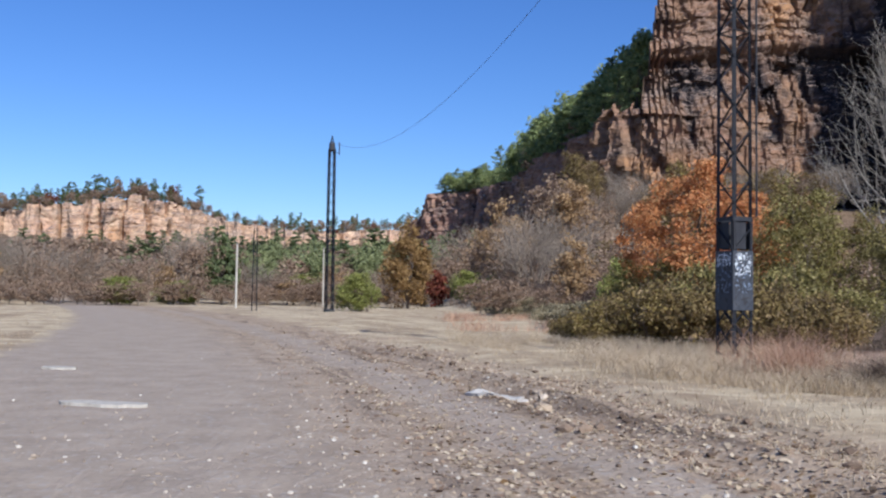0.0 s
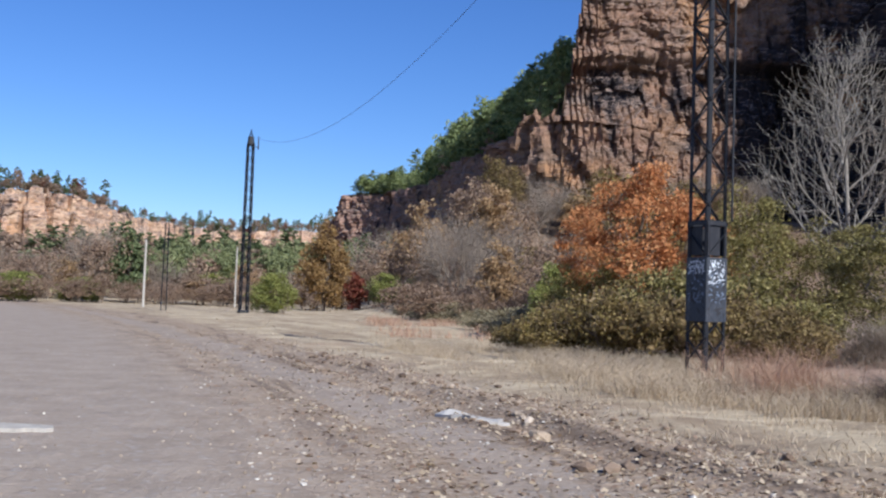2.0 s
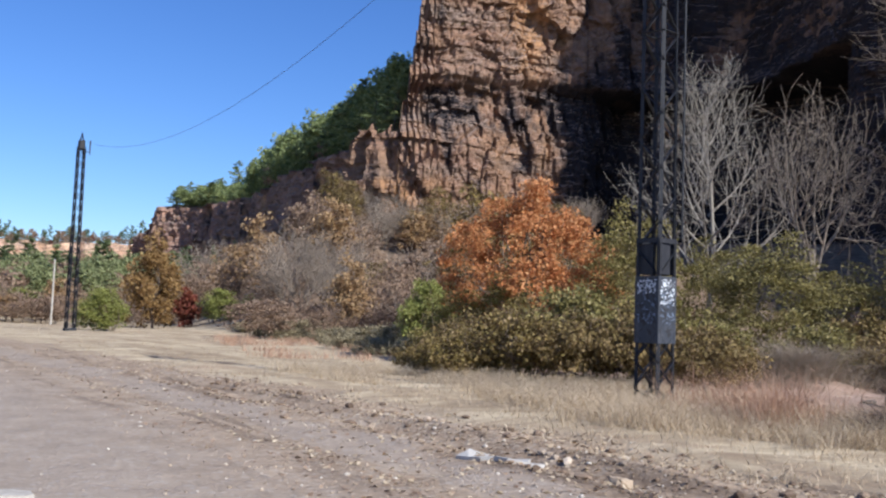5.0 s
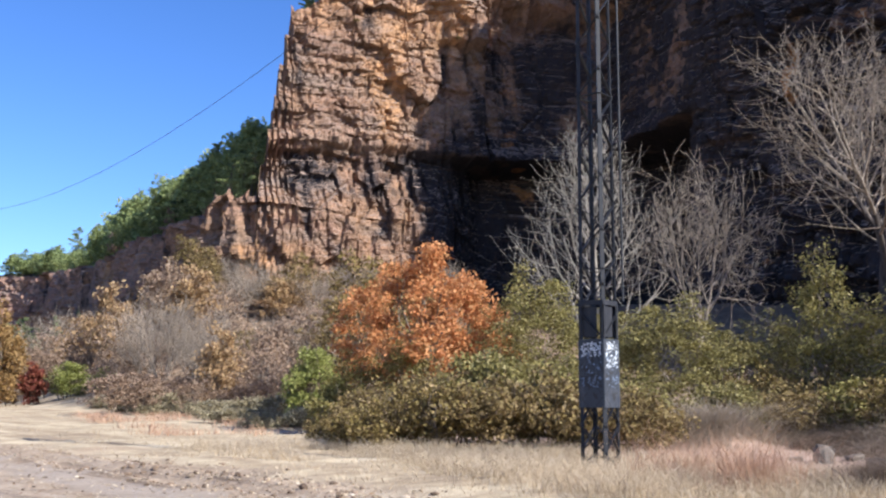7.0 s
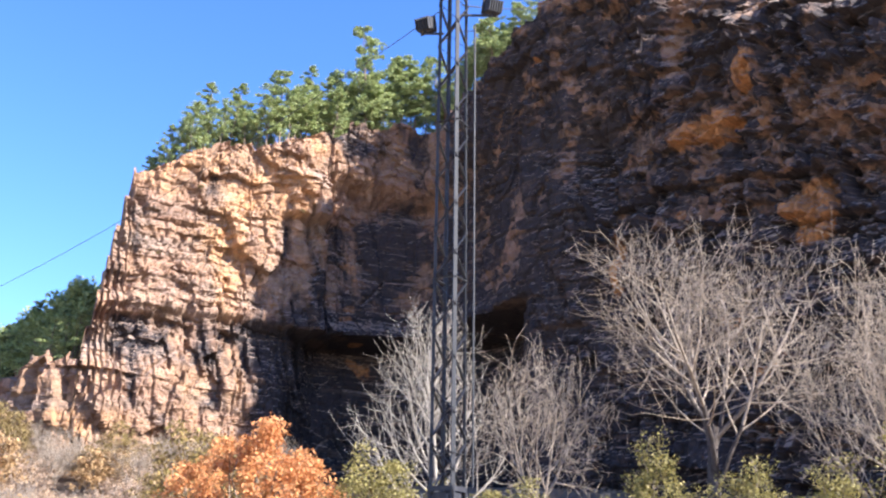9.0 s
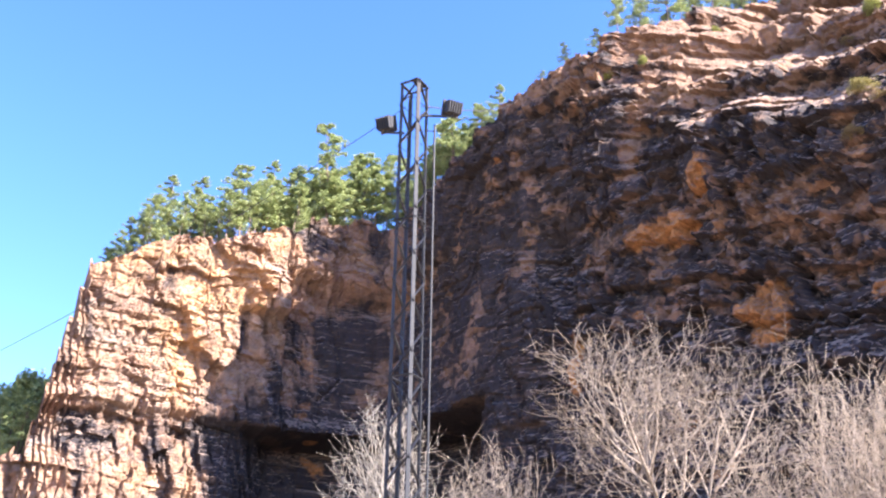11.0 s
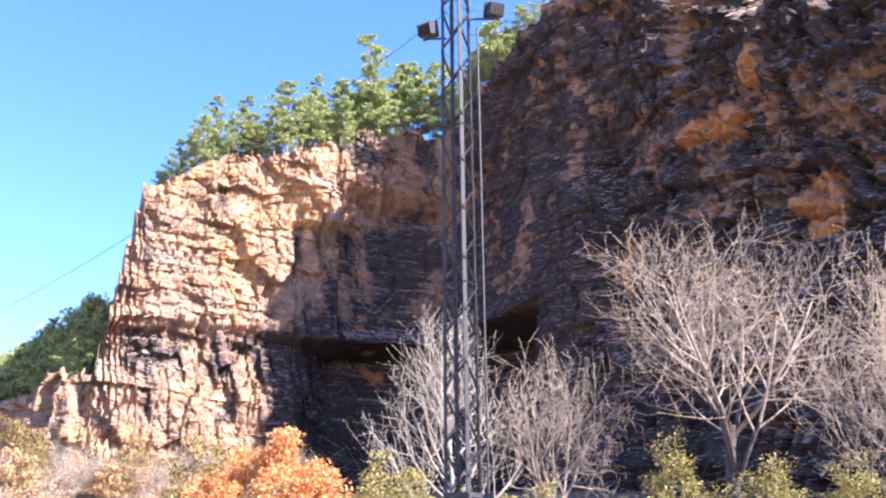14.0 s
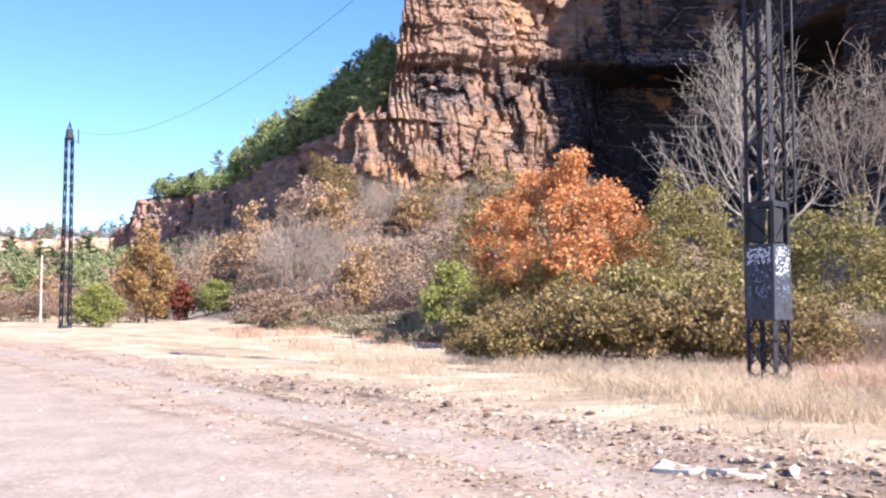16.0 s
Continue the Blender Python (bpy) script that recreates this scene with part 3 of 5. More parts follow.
            # undercut below the hard ledge, deepening into a hollow
            led = 40 + 2.0 * (soft_noise(U / 6, U * 0, 50) - 0.5) + 0.03 * (U - 60)
            lip = 1 - smooth01(Z, led - 0.6, led + 0.6)
            hollow = smooth01(T, 25.5, 30) * (1 - smooth01(T, 36, 41))
            out -= lip * smooth01(Z, led - 9, led - 4) * 1.1 * (1 - hollow) * (1 - smooth01(T, 37, 42))
            out -= lip * smooth01(Z, led - 40, led - 26) * 13.0 * hollow
            out += 2.0 * (1 - smooth01(T, 17, 21)) * (1 - smooth01(Z, led - 12, led - 5))
            out += 0.7 * np.exp(-((Z - led - 1.5) / 1.6) ** 2) * (1 - smooth01(T, 36, 41))
            # a heavy overhang high on the nose
            out += 3.5 * np.exp(-((T - 28.0) / 2.4) ** 2) * (1 - smooth01(T, 28.5, 29.1)) * smooth01(Z, 61.5, 63) * (1 - smooth01(Z, 68, 73))
            out -= 3.5 * smooth01(T, 28.4, 29.1) * (1 - smooth01(T, 35, 41)) * (1 - smooth01(Z, 69, 74)) * smooth01(Z, led - 4, led + 4)
            out -= 3.0 * np.exp(-((T - 34.0) / 1.0) ** 2) * np.exp(-((Z - 69) / 2.0) ** 2)
            # hollows and jutting beds of the dark wall
            w = smooth01(T, 42, 52)
            w2 = smooth01(T, 48, 57)
            out -= 5.0 * np.exp(-((T - 45) / 2.6) ** 2 - ((Z - 66) / 6) ** 2)
            out += w * 4.5 * (soft_noise(tilt / 9, U / 60, 61) - 0.45)
            out += w * (1.5 * k2 * (c2 - 0.5) + 0.9 * k3 * (c3 - 0.5) + 0.8 * (l2 - 0.5))          # jutting blocks
            dip = (Z + 0.16 * U + 2.5 * soft_noise(U / 12, Z * 0, 62)) / 6.5
            out += w * 1.7 * (0.5 - (dip - np.floor(dip)))           # undercut dipping ledges
            terr, bench = np.zeros_like(Z), np.zeros_like(Z)
            wave = rel + 0.03 * (soft_noise(U / 14, U * 0, 70) - 0.5) + 0.05 * smooth01(T, 53, 61)
            for at in (0.70, 0.80, 0.93):
                terr += 0.3333 * smooth01(wave, at - 0.045, at + 0.045)
                bench += np.exp(-((wave - at) / 0.036) ** 2)
            setback = w2 * 32 * terr
            out *= 1 - 0.4 * w2 * np.clip(bench, 0, 1)               # earthy benches between the beds
        X = self.x[:, None] + nx[:, None] * (out - setback)
        Y = self.y[:, None] + ny[:, None] * (out - setback)
        # the wooded top behind the rim
        steps = np.concatenate([[0.8, 2.0], np.linspace(4, back, 14)])
        X2 = X[:, -1:] + self.bx[:, None] * steps
        Y2 = Y[:, -1:] + self.by[:, None] * steps
        fall = np.where(self.turn < 38, -0.22, slope)[:, None] if hero else slope
        self.fall = np.where(self.turn < 38, -0.22, slope) if hero else np.full(n, slope)
        Z2 = Z[:, -1:] + fall * steps[None] + rough * 0.8 * (soft_noise(U[:, :1] / 3 + 0 * steps, steps[None] / 3 + 0 * X2, 80) - 0.5)
        self.X, self.Y, self.Z = np.concatenate([X, X2], 1), np.concatenate([Y, Y2], 1), np.concatenate([Z, Z2], 1)
        self.rim, self.slope, self.n = m - 1, slope, n

    def mesh(self, name, material):
        n, m = self.X.shape
        verts = np.stack([self.X, self.Y, self.Z], -1).reshape(-1, 3)
        i, j = np.meshgrid(np.arange(n - 1), np.arange(m - 1), indexing="ij")
        a = (i * m + j).ravel()
        return mesh_of(name, verts.tolist(), np.stack([a, a + m, a + m + 1, a + 1], 1).tolist(), material)

    def top_at(self, turn, back):
        """A place on the wooded top, that far behind the rim."""
        i = int(np.argmin(np.abs(self.turn - turn)))
        return (self.X[i, self.rim] + self.bx[i] * back, self.Y[i, self.rim] + self.by[i] * back, self.Z[i, self.rim] + self.fall[i] * back - 0.4)


def face_at(cliff, turn, up):
    """A place on the rock face, by its turn and its height in degrees over the eye."""
    i = int(np.argmin(np.abs(cliff.turn - turn)))
    x, y, z = cliff.X[i, :cliff.rim], cliff.Y[i, :cliff.rim], cliff.Z[i, :cliff.rim]
    j = int(np.argmin(np.abs(np.degrees(np.arctan2(z - 1.9, np.hypot(x - EYE[0], y - EYE[1]))) - up)))
    return float(x[j]), float(y[j]), float(z[j])


MAIN = [(11.3, 250, 44), (11.9, 200, 39), (12.4, 162, 32), (13.6, 155, 33), (14.9, 153, 37), (15.6, 153, 45), (16.2, 154, 55), (16.9, 156, 65),
        (19.7, 158, 70), (22.6, 160, 74), (26.3, 163, 78), (29.1, 166, 82), (32.3, 171, 86), (34.2, 173, 86), (35.6, 163, 84), (38.1, 152, 86), (40.4, 146, 91),
        (42.7, 141, 96), (47, 136, 97.5), (50.2, 131, 100), (52.3, 127, 108), (56.2, 122, 117), (61.3, 116, 115.5), (68.4, 110, 111), (76, 106, 100), (88, 104, 92)]
BACK = [(-0.6, 470, 36), (0.3, 420, 41), (0.6, 402, 44), (2.0, 388, 44), (3.5, 376, 43.5), (4.1, 330, 39), (5.7, 285, 37), (7.6, 236, 36.5), (8.4, 228, 36), (9.2, 224, 36), (10.5, 207, 37), (12.2, 196, 40), (13.5, 192, 44)]
BLUFF = [(-34, 480, 30), (-26, 462, 33), (-23.6, 455, 36), (-21.4, 450, 39), (-19.3, 447, 41), (-15.8, 445, 45), (-13.5, 450, 41), (-11.7, 460, 38), (-9.4, 500, 36), (-7.8, 560, 38), (-5, 590, 40), (-1.9, 600, 42), (1.0, 600, 44)]
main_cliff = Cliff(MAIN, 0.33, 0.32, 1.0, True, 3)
tagged(new("cliff", main_cliff.mesh("cliff", ROCK)), "tall bedded sandstone quarry cliff, orange-tan with black stains and painted shade", "cliff", kind="structure")
back_cliff = Cliff(BACK, 0.8, 0.7, 0.8, False, 11, 80, 0.16)
tagged(new("cliff", back_cliff.mesh("cliff", ROCK_BACK)), "pinkish sandstone quarry wall below a wooded slope", "cliff", kind="structure")
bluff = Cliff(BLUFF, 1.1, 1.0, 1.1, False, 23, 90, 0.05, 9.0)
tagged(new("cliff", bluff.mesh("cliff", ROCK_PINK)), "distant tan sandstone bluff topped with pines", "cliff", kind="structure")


# ---- plants: makers ----
def leaf_cloud(rng, centres, radii, per, leaf, flat=0.0):
    """Small leaf quads scattered round clump centres; returns an (n*4, 3) array."""
    n = len(centres) * per
    c = np.repeat(centres, per, 0)
    r = np.repeat(radii, per)[:, None]
    p = rng.normal(size=(n, 3))
    p /= np.linalg.norm(p, axis=1)[:, None]
    p = c + p * r * (rng.random((n, 1)) ** 0.45) * np.array([1, 1, 0.75])
    a = rng.normal(size=(n, 3))
    a[:, 2] *= 1 - flat
    a /= np.linalg.norm(a, axis=1)[:, None]
    b = np.cross(a, rng.normal(size=(n, 3)))
    b /= np.linalg.norm(b, axis=1)[:, None]
    size = leaf * (0.6 + 0.8 * rng.random((n, 1)))
    q = np.empty((n, 4, 3))
    q[:, 0], q[:, 1], q[:, 2], q[:, 3] = p - a * size, p + b * size * 0.55, p + a * size, p - b * size * 0.55
    return q.reshape(-1, 3), n


def clump_centres(rng, count, wide, low, high, fill=0.35, top=1.0):
    """Clump centres in an uneven egg between two heights."""
    out = []
    phase = rng.random(4) * 6
    while len(out) < count:
        v = rng.normal(size=3)
        v /= np.linalg.norm(v)
        r = fill + (1 - fill) * rng.random() ** 0.5
        az = math.atan2(v[1], v[0])
        lump = 0.84 + 0.12 * math.sin(3 * az + phase[0]) + 0.10 * math.sin(5 * az + 4 * v[2] + phase[1])
        h = (v[2] * r * lump + 1) / 2
        narrow = 1 - (1 - top) * max(0, h - 0.35) / 0.65
        out.append((v[0] * r * lump * wide / 2 * narrow, v[1] * r * lump * wide / 2 * narrow, low + (high - low) * h))
    return np.array(out)


def limb(rng, segs, a, b, ra, rb, n=3, bend=0.12, sides=5):
    pts = [a]
    for i in range(1, n + 1):
        q = a.lerp(b, i / n)
        if i < n:
            q = q + Vector(rng.normal(size=3)) * (b - a).length * bend * 0.5
        pts.append(q)
    for i in range(n):
        segs.append((pts[i], pts[i + 1], ra + (rb - ra) * i / n, ra + (rb - ra) * (i + 1) / n, sides))


def leafy_tree(name, label, category, seed, height, wide, low, leaf_mat, bark, clumps=90, per=60, leaf=0.16, trunk=0.18, top=1.0, clump=0.75, fill=0.35, group="", stems=1):
    """A broad-leaved tree or shrub: stems with limbs, and a crown of leaf clumps. Built at the origin."""
    rng = np.random.default_rng(seed)
    root = thing(name, label, category, group)
    cc = clump_centres(rng, clumps, wide - clump, low + clump * 0.5, height - clump * 0.6, fill, top)
    segs = []
    for s in range(stems):
        off = Vector((rng.normal() * 0.18 * (stems > 1) * wide * 0.4, rng.normal() * 0.18 * (stems > 1) * wide * 0.4, 0))
        fork = Vector((off.x * 1.4, off.y * 1.4, low + (height - low) * 0.35))
        limb(rng, segs, off - Vector((0, 0, 0.3)), fork, trunk, trunk * 0.6, 3, 0.08, 6)
        limb(rng, segs, fork, Vector((off.x * 1.6, off.y * 1.6, height * 0.9)), trunk * 0.6, trunk * 0.12, 4, 0.1)
        for c in cc[s::stems][:max(8, 26 // stems)]:
            start = off.lerp(fork, 0.55 + 0.45 * rng.random())
            limb(rng, segs, start, Vector(c), trunk * 0.35, trunk * 0.06, 3, 0.2, 4)
    part("trunk" if stems == 1 else "stem", tubes("trunk", segs, bark), root)
    q, n = leaf_cloud(rng, cc, clump * (0.6 + 0.7 * rng.random(len(cc))), per, leaf)
    q[:, 2] = np.maximum(q[:, 2], 0.02)
    part("crown" if stems == 1 else "foliage", quads("crown", q, n, leaf_mat), root)
    return root


def pine_parts(seed, height, wide, bare, per=32, leaf=0.20, every=2.4):
    rng = np.random.default_rng(seed)
    segs, cc, rr = [], [], []
    lean = Vector((rng.normal() * 0.25, rng.normal() * 0.25, height))
    limb(rng, segs, Vector((0, 0, -0.8)), lean, 0.17, 0.03, 6, 0.02, 6)
    levels = int(height * every)
    for i in range(levels):
        f = bare + (1 - bare) * (i + rng.random()) / levels
        g = (f - bare) / (1 - bare)
        reach = wide / 2 * (0.16 + 0.95 * (1 - g) ** 0.75) * min(1, 0.55 + 2 * g) * (0.45 + 0.75 * rng.random())
        az = rng.random() * 6.283
        start = Vector((0, 0, 0)).lerp(lean, f)
        end = start + Vector((math.cos(az) * reach, math.sin(az) * reach, reach * (0.1 + 0.35 * rng.random())))
        limb(rng, segs, start, end, 0.045, 0.012, 2, 0.1, 3)
        for w in (0.55, 1.0):
            cc.append(tuple(start.lerp(end, w))), rr.append((0.5 + 0.45 * rng.random()) * (1.1 - 0.4 * g))
    q, n = leaf_cloud(rng, np.array(cc), np.array(rr), per, leaf, 0.2)
    mid = np.repeat(np.repeat(np.array(cc), per, 0), 4, 0)
    q[:, 2] = mid[:, 2] + (q[:, 2] - mid[:, 2]) * 0.6             # flat tiers
    return segs, q, n


def pine(seed, height, wide, bare):
    root = thing("pine_tree", "tall green pine with an open crown on the rock rim", "tree", "pines on the rims")
    segs, q, n = pine_parts(seed, height, wide, bare, 58, 0.19, 2.7)
    part("trunk", tubes("trunk", segs, BARK_BROWN), root)
    part("crown", quads("crown", q, n, LEAF_PINE), root)
    return root


def far_wood(name, label, kinds, spots):
    """Many far trees as one object: kinds of (leaf quads, material), spots of (kind, x, y, z, turn, size, tall)."""
    mats, all_q, index = [], [], []
    for kind, x, y, z, turn, size, tall in spots:
        q, mat = kinds[kind]
        c, s = math.cos(turn) * size, math.sin(turn) * size
        all_q.append(np.stack([q[:, 0] * c - q[:, 1] * s + x, q[:, 0] * s + q[:, 1] * c + y, q[:, 2] * tall + z], 1))
        if mat not in mats:
            mats.append(mat)
        index.append(np.full(len(q) // 4, mats.index(mat), dtype=np.int32))
    q = np.concatenate(all_q)
    me = quads(name, q, len(q) // 4, mats[0])
    for mat in mats[1:]:
        me.materials.append(mat)
    me.polygons.foreach_set("material_index", np.concatenate(index))
    return tagged(new(name, me), label, "woods", kind="stuff")


def bare_tree(label, seed, height, wide, trunk, bark, up=0.5, low=0.22, twig=0.016, plan=(8, 6, 5, 4), group="bare trees under the cliff", leader=0.0, open_=1.0, trunk_bark=None):
    """A leafless tree: a trunk, and each main limb with its boughs and twigs. leader: how far the trunk runs on through the crown."""
    rng = np.random.default_rng(seed)
    root = thing("bare_tree", label, "tree", group)
    limbs = []

    def grow(segs, a, d, length, r, level):
        n = 5 if level < 3 else 3
        pts, radii = [a], [r]
        for i in range(n):
            d = (d + Vector(rng.normal(size=3)) * (0.09 if level < 3 else 0.14) + Vector((0, 0, up * 0.2))).normalized()
            pts.append(pts[-1] + d * length / n)
            radii.append(max(twig * 0.6, r * (1 - 0.72 * (i + 1) / n)))
        for i in range(n):
            segs.append((pts[i], pts[i + 1], radii[i], radii[i + 1], 6 if level < 2 else (4 if level < 3 else 3)))
        if level > len(plan) - 1:
            return
        for c in range(plan[level]):
            f = 0.25 + 0.73 * (c + rng.random()) / plan[level]
            i = min(n - 1, int(f * n))
            base = pts[i].lerp(pts[i + 1], f * n - i)
            axis = (pts[i + 1] - pts[i]).normalized()
            side = axis.orthogonal().normalized()
            side.rotate(Matrix.Rotation(rng.random() * 6.283, 3, axis))
            nd = (axis * 0.7 + side * (0.65 + 0.5 * rng.random()) * open_).normalized()
            grow(segs, base, nd, length * (0.66 - 0.3 * f + 0.2 * rng.random()), max(twig, radii[i] * 0.6), level + 1)
    stem = []
    fork = Vector((rng.normal() * 0.3, rng.normal() * 0.3, height * low))
    limb(rng, stem, Vector((0, 0, -0.5)), fork, trunk, trunk * 0.85, 4, 0.05, 8)
    head = fork + Vector((rng.normal() * 0.4, rng.normal() * 0.4, height * leader))
    if leader:
        limb(rng, stem, fork, head, trunk * 0.85, trunk * 0.2, 5, 0.04, 7)
    for c in range(plan[0]):
        az = 2.4 * c + 0.5 * rng.random()
        f = (c + rng.random()) / plan[0]
        if leader:
            base, reach = fork.lerp(head, f), (1 - 0.62 * f)
            d = Vector((math.cos(az), math.sin(az), 0.35 + 0.7 * f)).normalized()
            length, r = height * 0.42 * reach, trunk * 0.5 * reach
        else:
            base = fork - Vector((0, 0, rng.random() * height * low * 0.35))
            tilt = 0.35 + 0.9 * f
            d = Vector((math.cos(az) * tilt * wide / height, math.sin(az) * tilt * wide / height, 0.75)).normalized()
            length, r = height * (1 - low) * (0.6 + 0.15 * rng.random()), trunk * (0.36 + 0.2 * rng.random())
        segs = []
        grow(segs, base, d, length, r, 1)
        if trunk_bark:                      # the dark bark reaches up into the fork
            stem += segs[:2]
            segs = segs[2:]
        limbs.append(segs)
    every = [s for segs in limbs for s in segs] + stem
    top = max(max(s[0].z, s[1].z) for s in every)
    side = np.percentile([math.hypot(s[1].x, s[1].y) for s in every], 96)
    kz, kx = height / top, wide / 2 / side

    def fitted(segs):
        return [(Vector((a.x * kx, a.y * kx, a.z * kz)), Vector((b.x * kx, b.y * kx, b.z * kz)), ra, rb, n) for a, b, ra, rb, n in segs]
    part("trunk", tubes("trunk", fitted(stem), trunk_bark or bark), root)
    for segs in limbs:
        part("limb", tubes("limb", fitted(segs), bark), root)
    return root


def put_at(ob, turn, dist, rz=0.0, sink=0.05, z=None):
    """Stands a thing on the ground, in polar plan coordinates."""
    x, y = polar(turn, dist)
    ob.matrix_basis = pose(x, y, on_ground(x, y, sink) if z is None else z, 0, 0, rz) @ Matrix.Diagonal((*ob.scale, 1))
    return ob


def copy_at(ob, turn, dist, rz, size=1.0, tall=None, sink=0.05):
    x, y = polar(turn, dist)
    c = copy_thing(ob, pose(x, y, on_ground(x, y, sink), 0, 0, rz))
    c.scale = (size, size, tall or size)
    return c


# ---- steel towers ----
def lattice_tower(label, height, low, high, bays, bar=0.05, crossed=False, group="lattice floodlight towers", foot=0.0):
    """A slim square lattice tower; corner angles, cross braces and rings are parts of their own."""
    root = thing("lattice_tower", label, "tower", group)

    def corner(i, z):
        h = (low + (high - low) * z / height) / 2
        return Vector(((-h, h, h, -h)[i], (-h, -h, h, h)[i], z))
    for i in range(4):
        bm = bmesh.new()
        a, b = corner(i, -0.3 - foot), corner(i, height)
        inx, iny = (1, -1, -1, 1)[i], (1, 1, -1, -1)[i]
        bar_between(bm, a + Vector((inx * bar / 2, 0, 0)), b + Vector((inx * bar / 2, 0, 0)), bar, 0.012)
        bar_between(bm, a + Vector((0, iny * bar / 2, 0)), b + Vector((0, iny * bar / 2, 0)), 0.012, bar)
        part("corner_post", bm_mesh("corner_post", bm, STEEL), root)
    step = height / bays
    for side in range(4):
        for j in range(-1 if foot else 0, bays):
            bm = bmesh.new()
            p, q = (side, (side + 1) % 4)
            z0, z1 = max(j * step, -foot), (j + 1) * step
            if (j + side) % 2:
                p, q = q, p
            bar_between(bm, corner(p, z0), corner(q, z1 - 0.03), bar * 0.8, 0.012)
            if crossed or (foot and j < 2):
                bar_between(bm, corner(q, z0), corner(p, z1 - 0.03), bar * 0.8, 0.012)
            part("brace", bm_mesh("brace", bm, STEEL), root)
    for z in [-foot + 0.05] + [height * f for f in (0.25, 0.5, 0.75, 1.0)]:
        bm = bmesh.new()
        for i in range(4):
            bar_between(bm, corner(i, z), corner((i + 1) % 4, z), bar, 0.014)
        part("ring", bm_mesh("ring", bm, STEEL), root)
    return root, corner


TOWER = (11.0, 22.0)
TZ = on_ground(*TOWER) + 0.40       # its feet reach lower than the first joint
tower, tcorner = lattice_tower("tall black steel lattice tower with a graffitied sheet-metal base", 17.45, 0.66, 0.57, 26, 0.085, foot=0.40)
tower.matrix_basis = pose(TOWER[0], TOWER[1], TZ, 0, 0, 24)
# sheet panels round the lower part, one plate a side
for side in range(4):
    turn_side = pose(0, 0, 0, 0, 0, 90 * side)
    bm = bmesh.new()
    bm_box(bm, (0.70, 0.012, 1.62), turn_side @ pose(0, -0.352, 1.86), 0.004)
    lower = part("lower_plate", bm_mesh("lower_plate", bm, STEEL_GREY), tower, "grey sheet-metal plate with sprayed marks")
    bm = bmesh.new()
    bm_box(bm, (0.68, 0.010, 0.12), turn_side @ pose(0, -0.350, 3.54))
    bm_box(bm, (0.05, 0.010, 0.80), turn_side @ pose(-0.30, -0.350, 3.09))
    bm_box(bm, (0.05, 0.010, 0.80), turn_side @ pose(0.30, -0.350, 3.09))
    part("panel_frame", bm_mesh("panel_frame", bm, STEEL), tower)
    bm = bmesh.new()
    bm_box(bm, (0.40, 0.008, 0.74), turn_side @ pose(-0.06, -0.300, 3.09))
    part("inner_plate", bm_mesh("inner_plate", bm, STEEL), tower)
    # sprayed strokes, flat on the plate
    rng = np.random.default_rng(60 + side)
    for name, mat, count, z0, z1, size in (("white_paint", PAINT_WHITE, 70, 2.26 if side % 2 else 2.0, 2.60, 0.034), ("blue_paint", PAINT_BLUE, 40, 1.5, 2.4, 0.04), ("dark_paint", PAINT_BLACK, 26, 1.2, 2.2, 0.08)):
        if side in (1, 2) and name != "dark_paint":
            count //= 2
        bm = bmesh.new()
        for s in range(count):
            cx, cz = rng.uniform(-0.27, 0.27), rng.uniform(z0, z1)
            pts = []
            n = 7
            tilt = rng.uniform(0, math.pi)
            long, thin = size * rng.uniform(0.7, 1.8), size * rng.uniform(0.2, 0.5)
            for i in range(n):
                q = 6.283 * i / n
                a, b = long * math.cos(q) * rng.uniform(0.7, 1.2), thin * math.sin(q) * rng.uniform(0.7, 1.2)
                px = max(-0.34, min(0.34, cx + a * math.cos(tilt) - b * math.sin(tilt)))
                pz = cz + a * math.sin(tilt) + b * math.cos(tilt)
                pts.append(bm.verts.new(turn_side @ Vector((px, -0.3605 - 0.0002 * s / 10 - {"white_paint": 0.004, "blue_paint": 0.002, "dark_paint": 0.0}[name], pz))))
            bm.faces.new(pts)
        tagged(part(name, bm_mesh(name, bm, mat), lower, "sprayed graffiti strokes"), kind="stuff")
# thin conduit beside the tower, on brackets
BESIDE = pose(0, 0, 0, 0, 0, -60)
bm = bmesh.new()
bmesh.ops.create_cone(bm, segments=8, radius1=0.028, radius2=0.028, depth=12.6, matrix=BESIDE @ pose(0.60, 0.05, 9.9))
part("conduit", bm_mesh("conduit", bm, STEEL), tower)
for z in (4.0, 6.6, 9.8, 13.0, 16.0):
    bm = bmesh.new()
    bar_between(bm, BESIDE @ Vector((0.28, 0.05, z)), BESIDE @ Vector((0.62, 0.05, z)), 0.03, 0.012)
    part("conduit_bracket", bm_mesh("conduit_bracket", bm, STEEL), tower)
bm = bmesh.new()
bm_box(bm, (0.46, 0.20, 0.09), pose(0, -0.12, 17.52), 0.01)
part("top_cap", bm_mesh("top_cap", bm, STEEL), tower)


ACROSS = pose(0, 0, 0, 0, 0, -60)     # the arm points along the road side


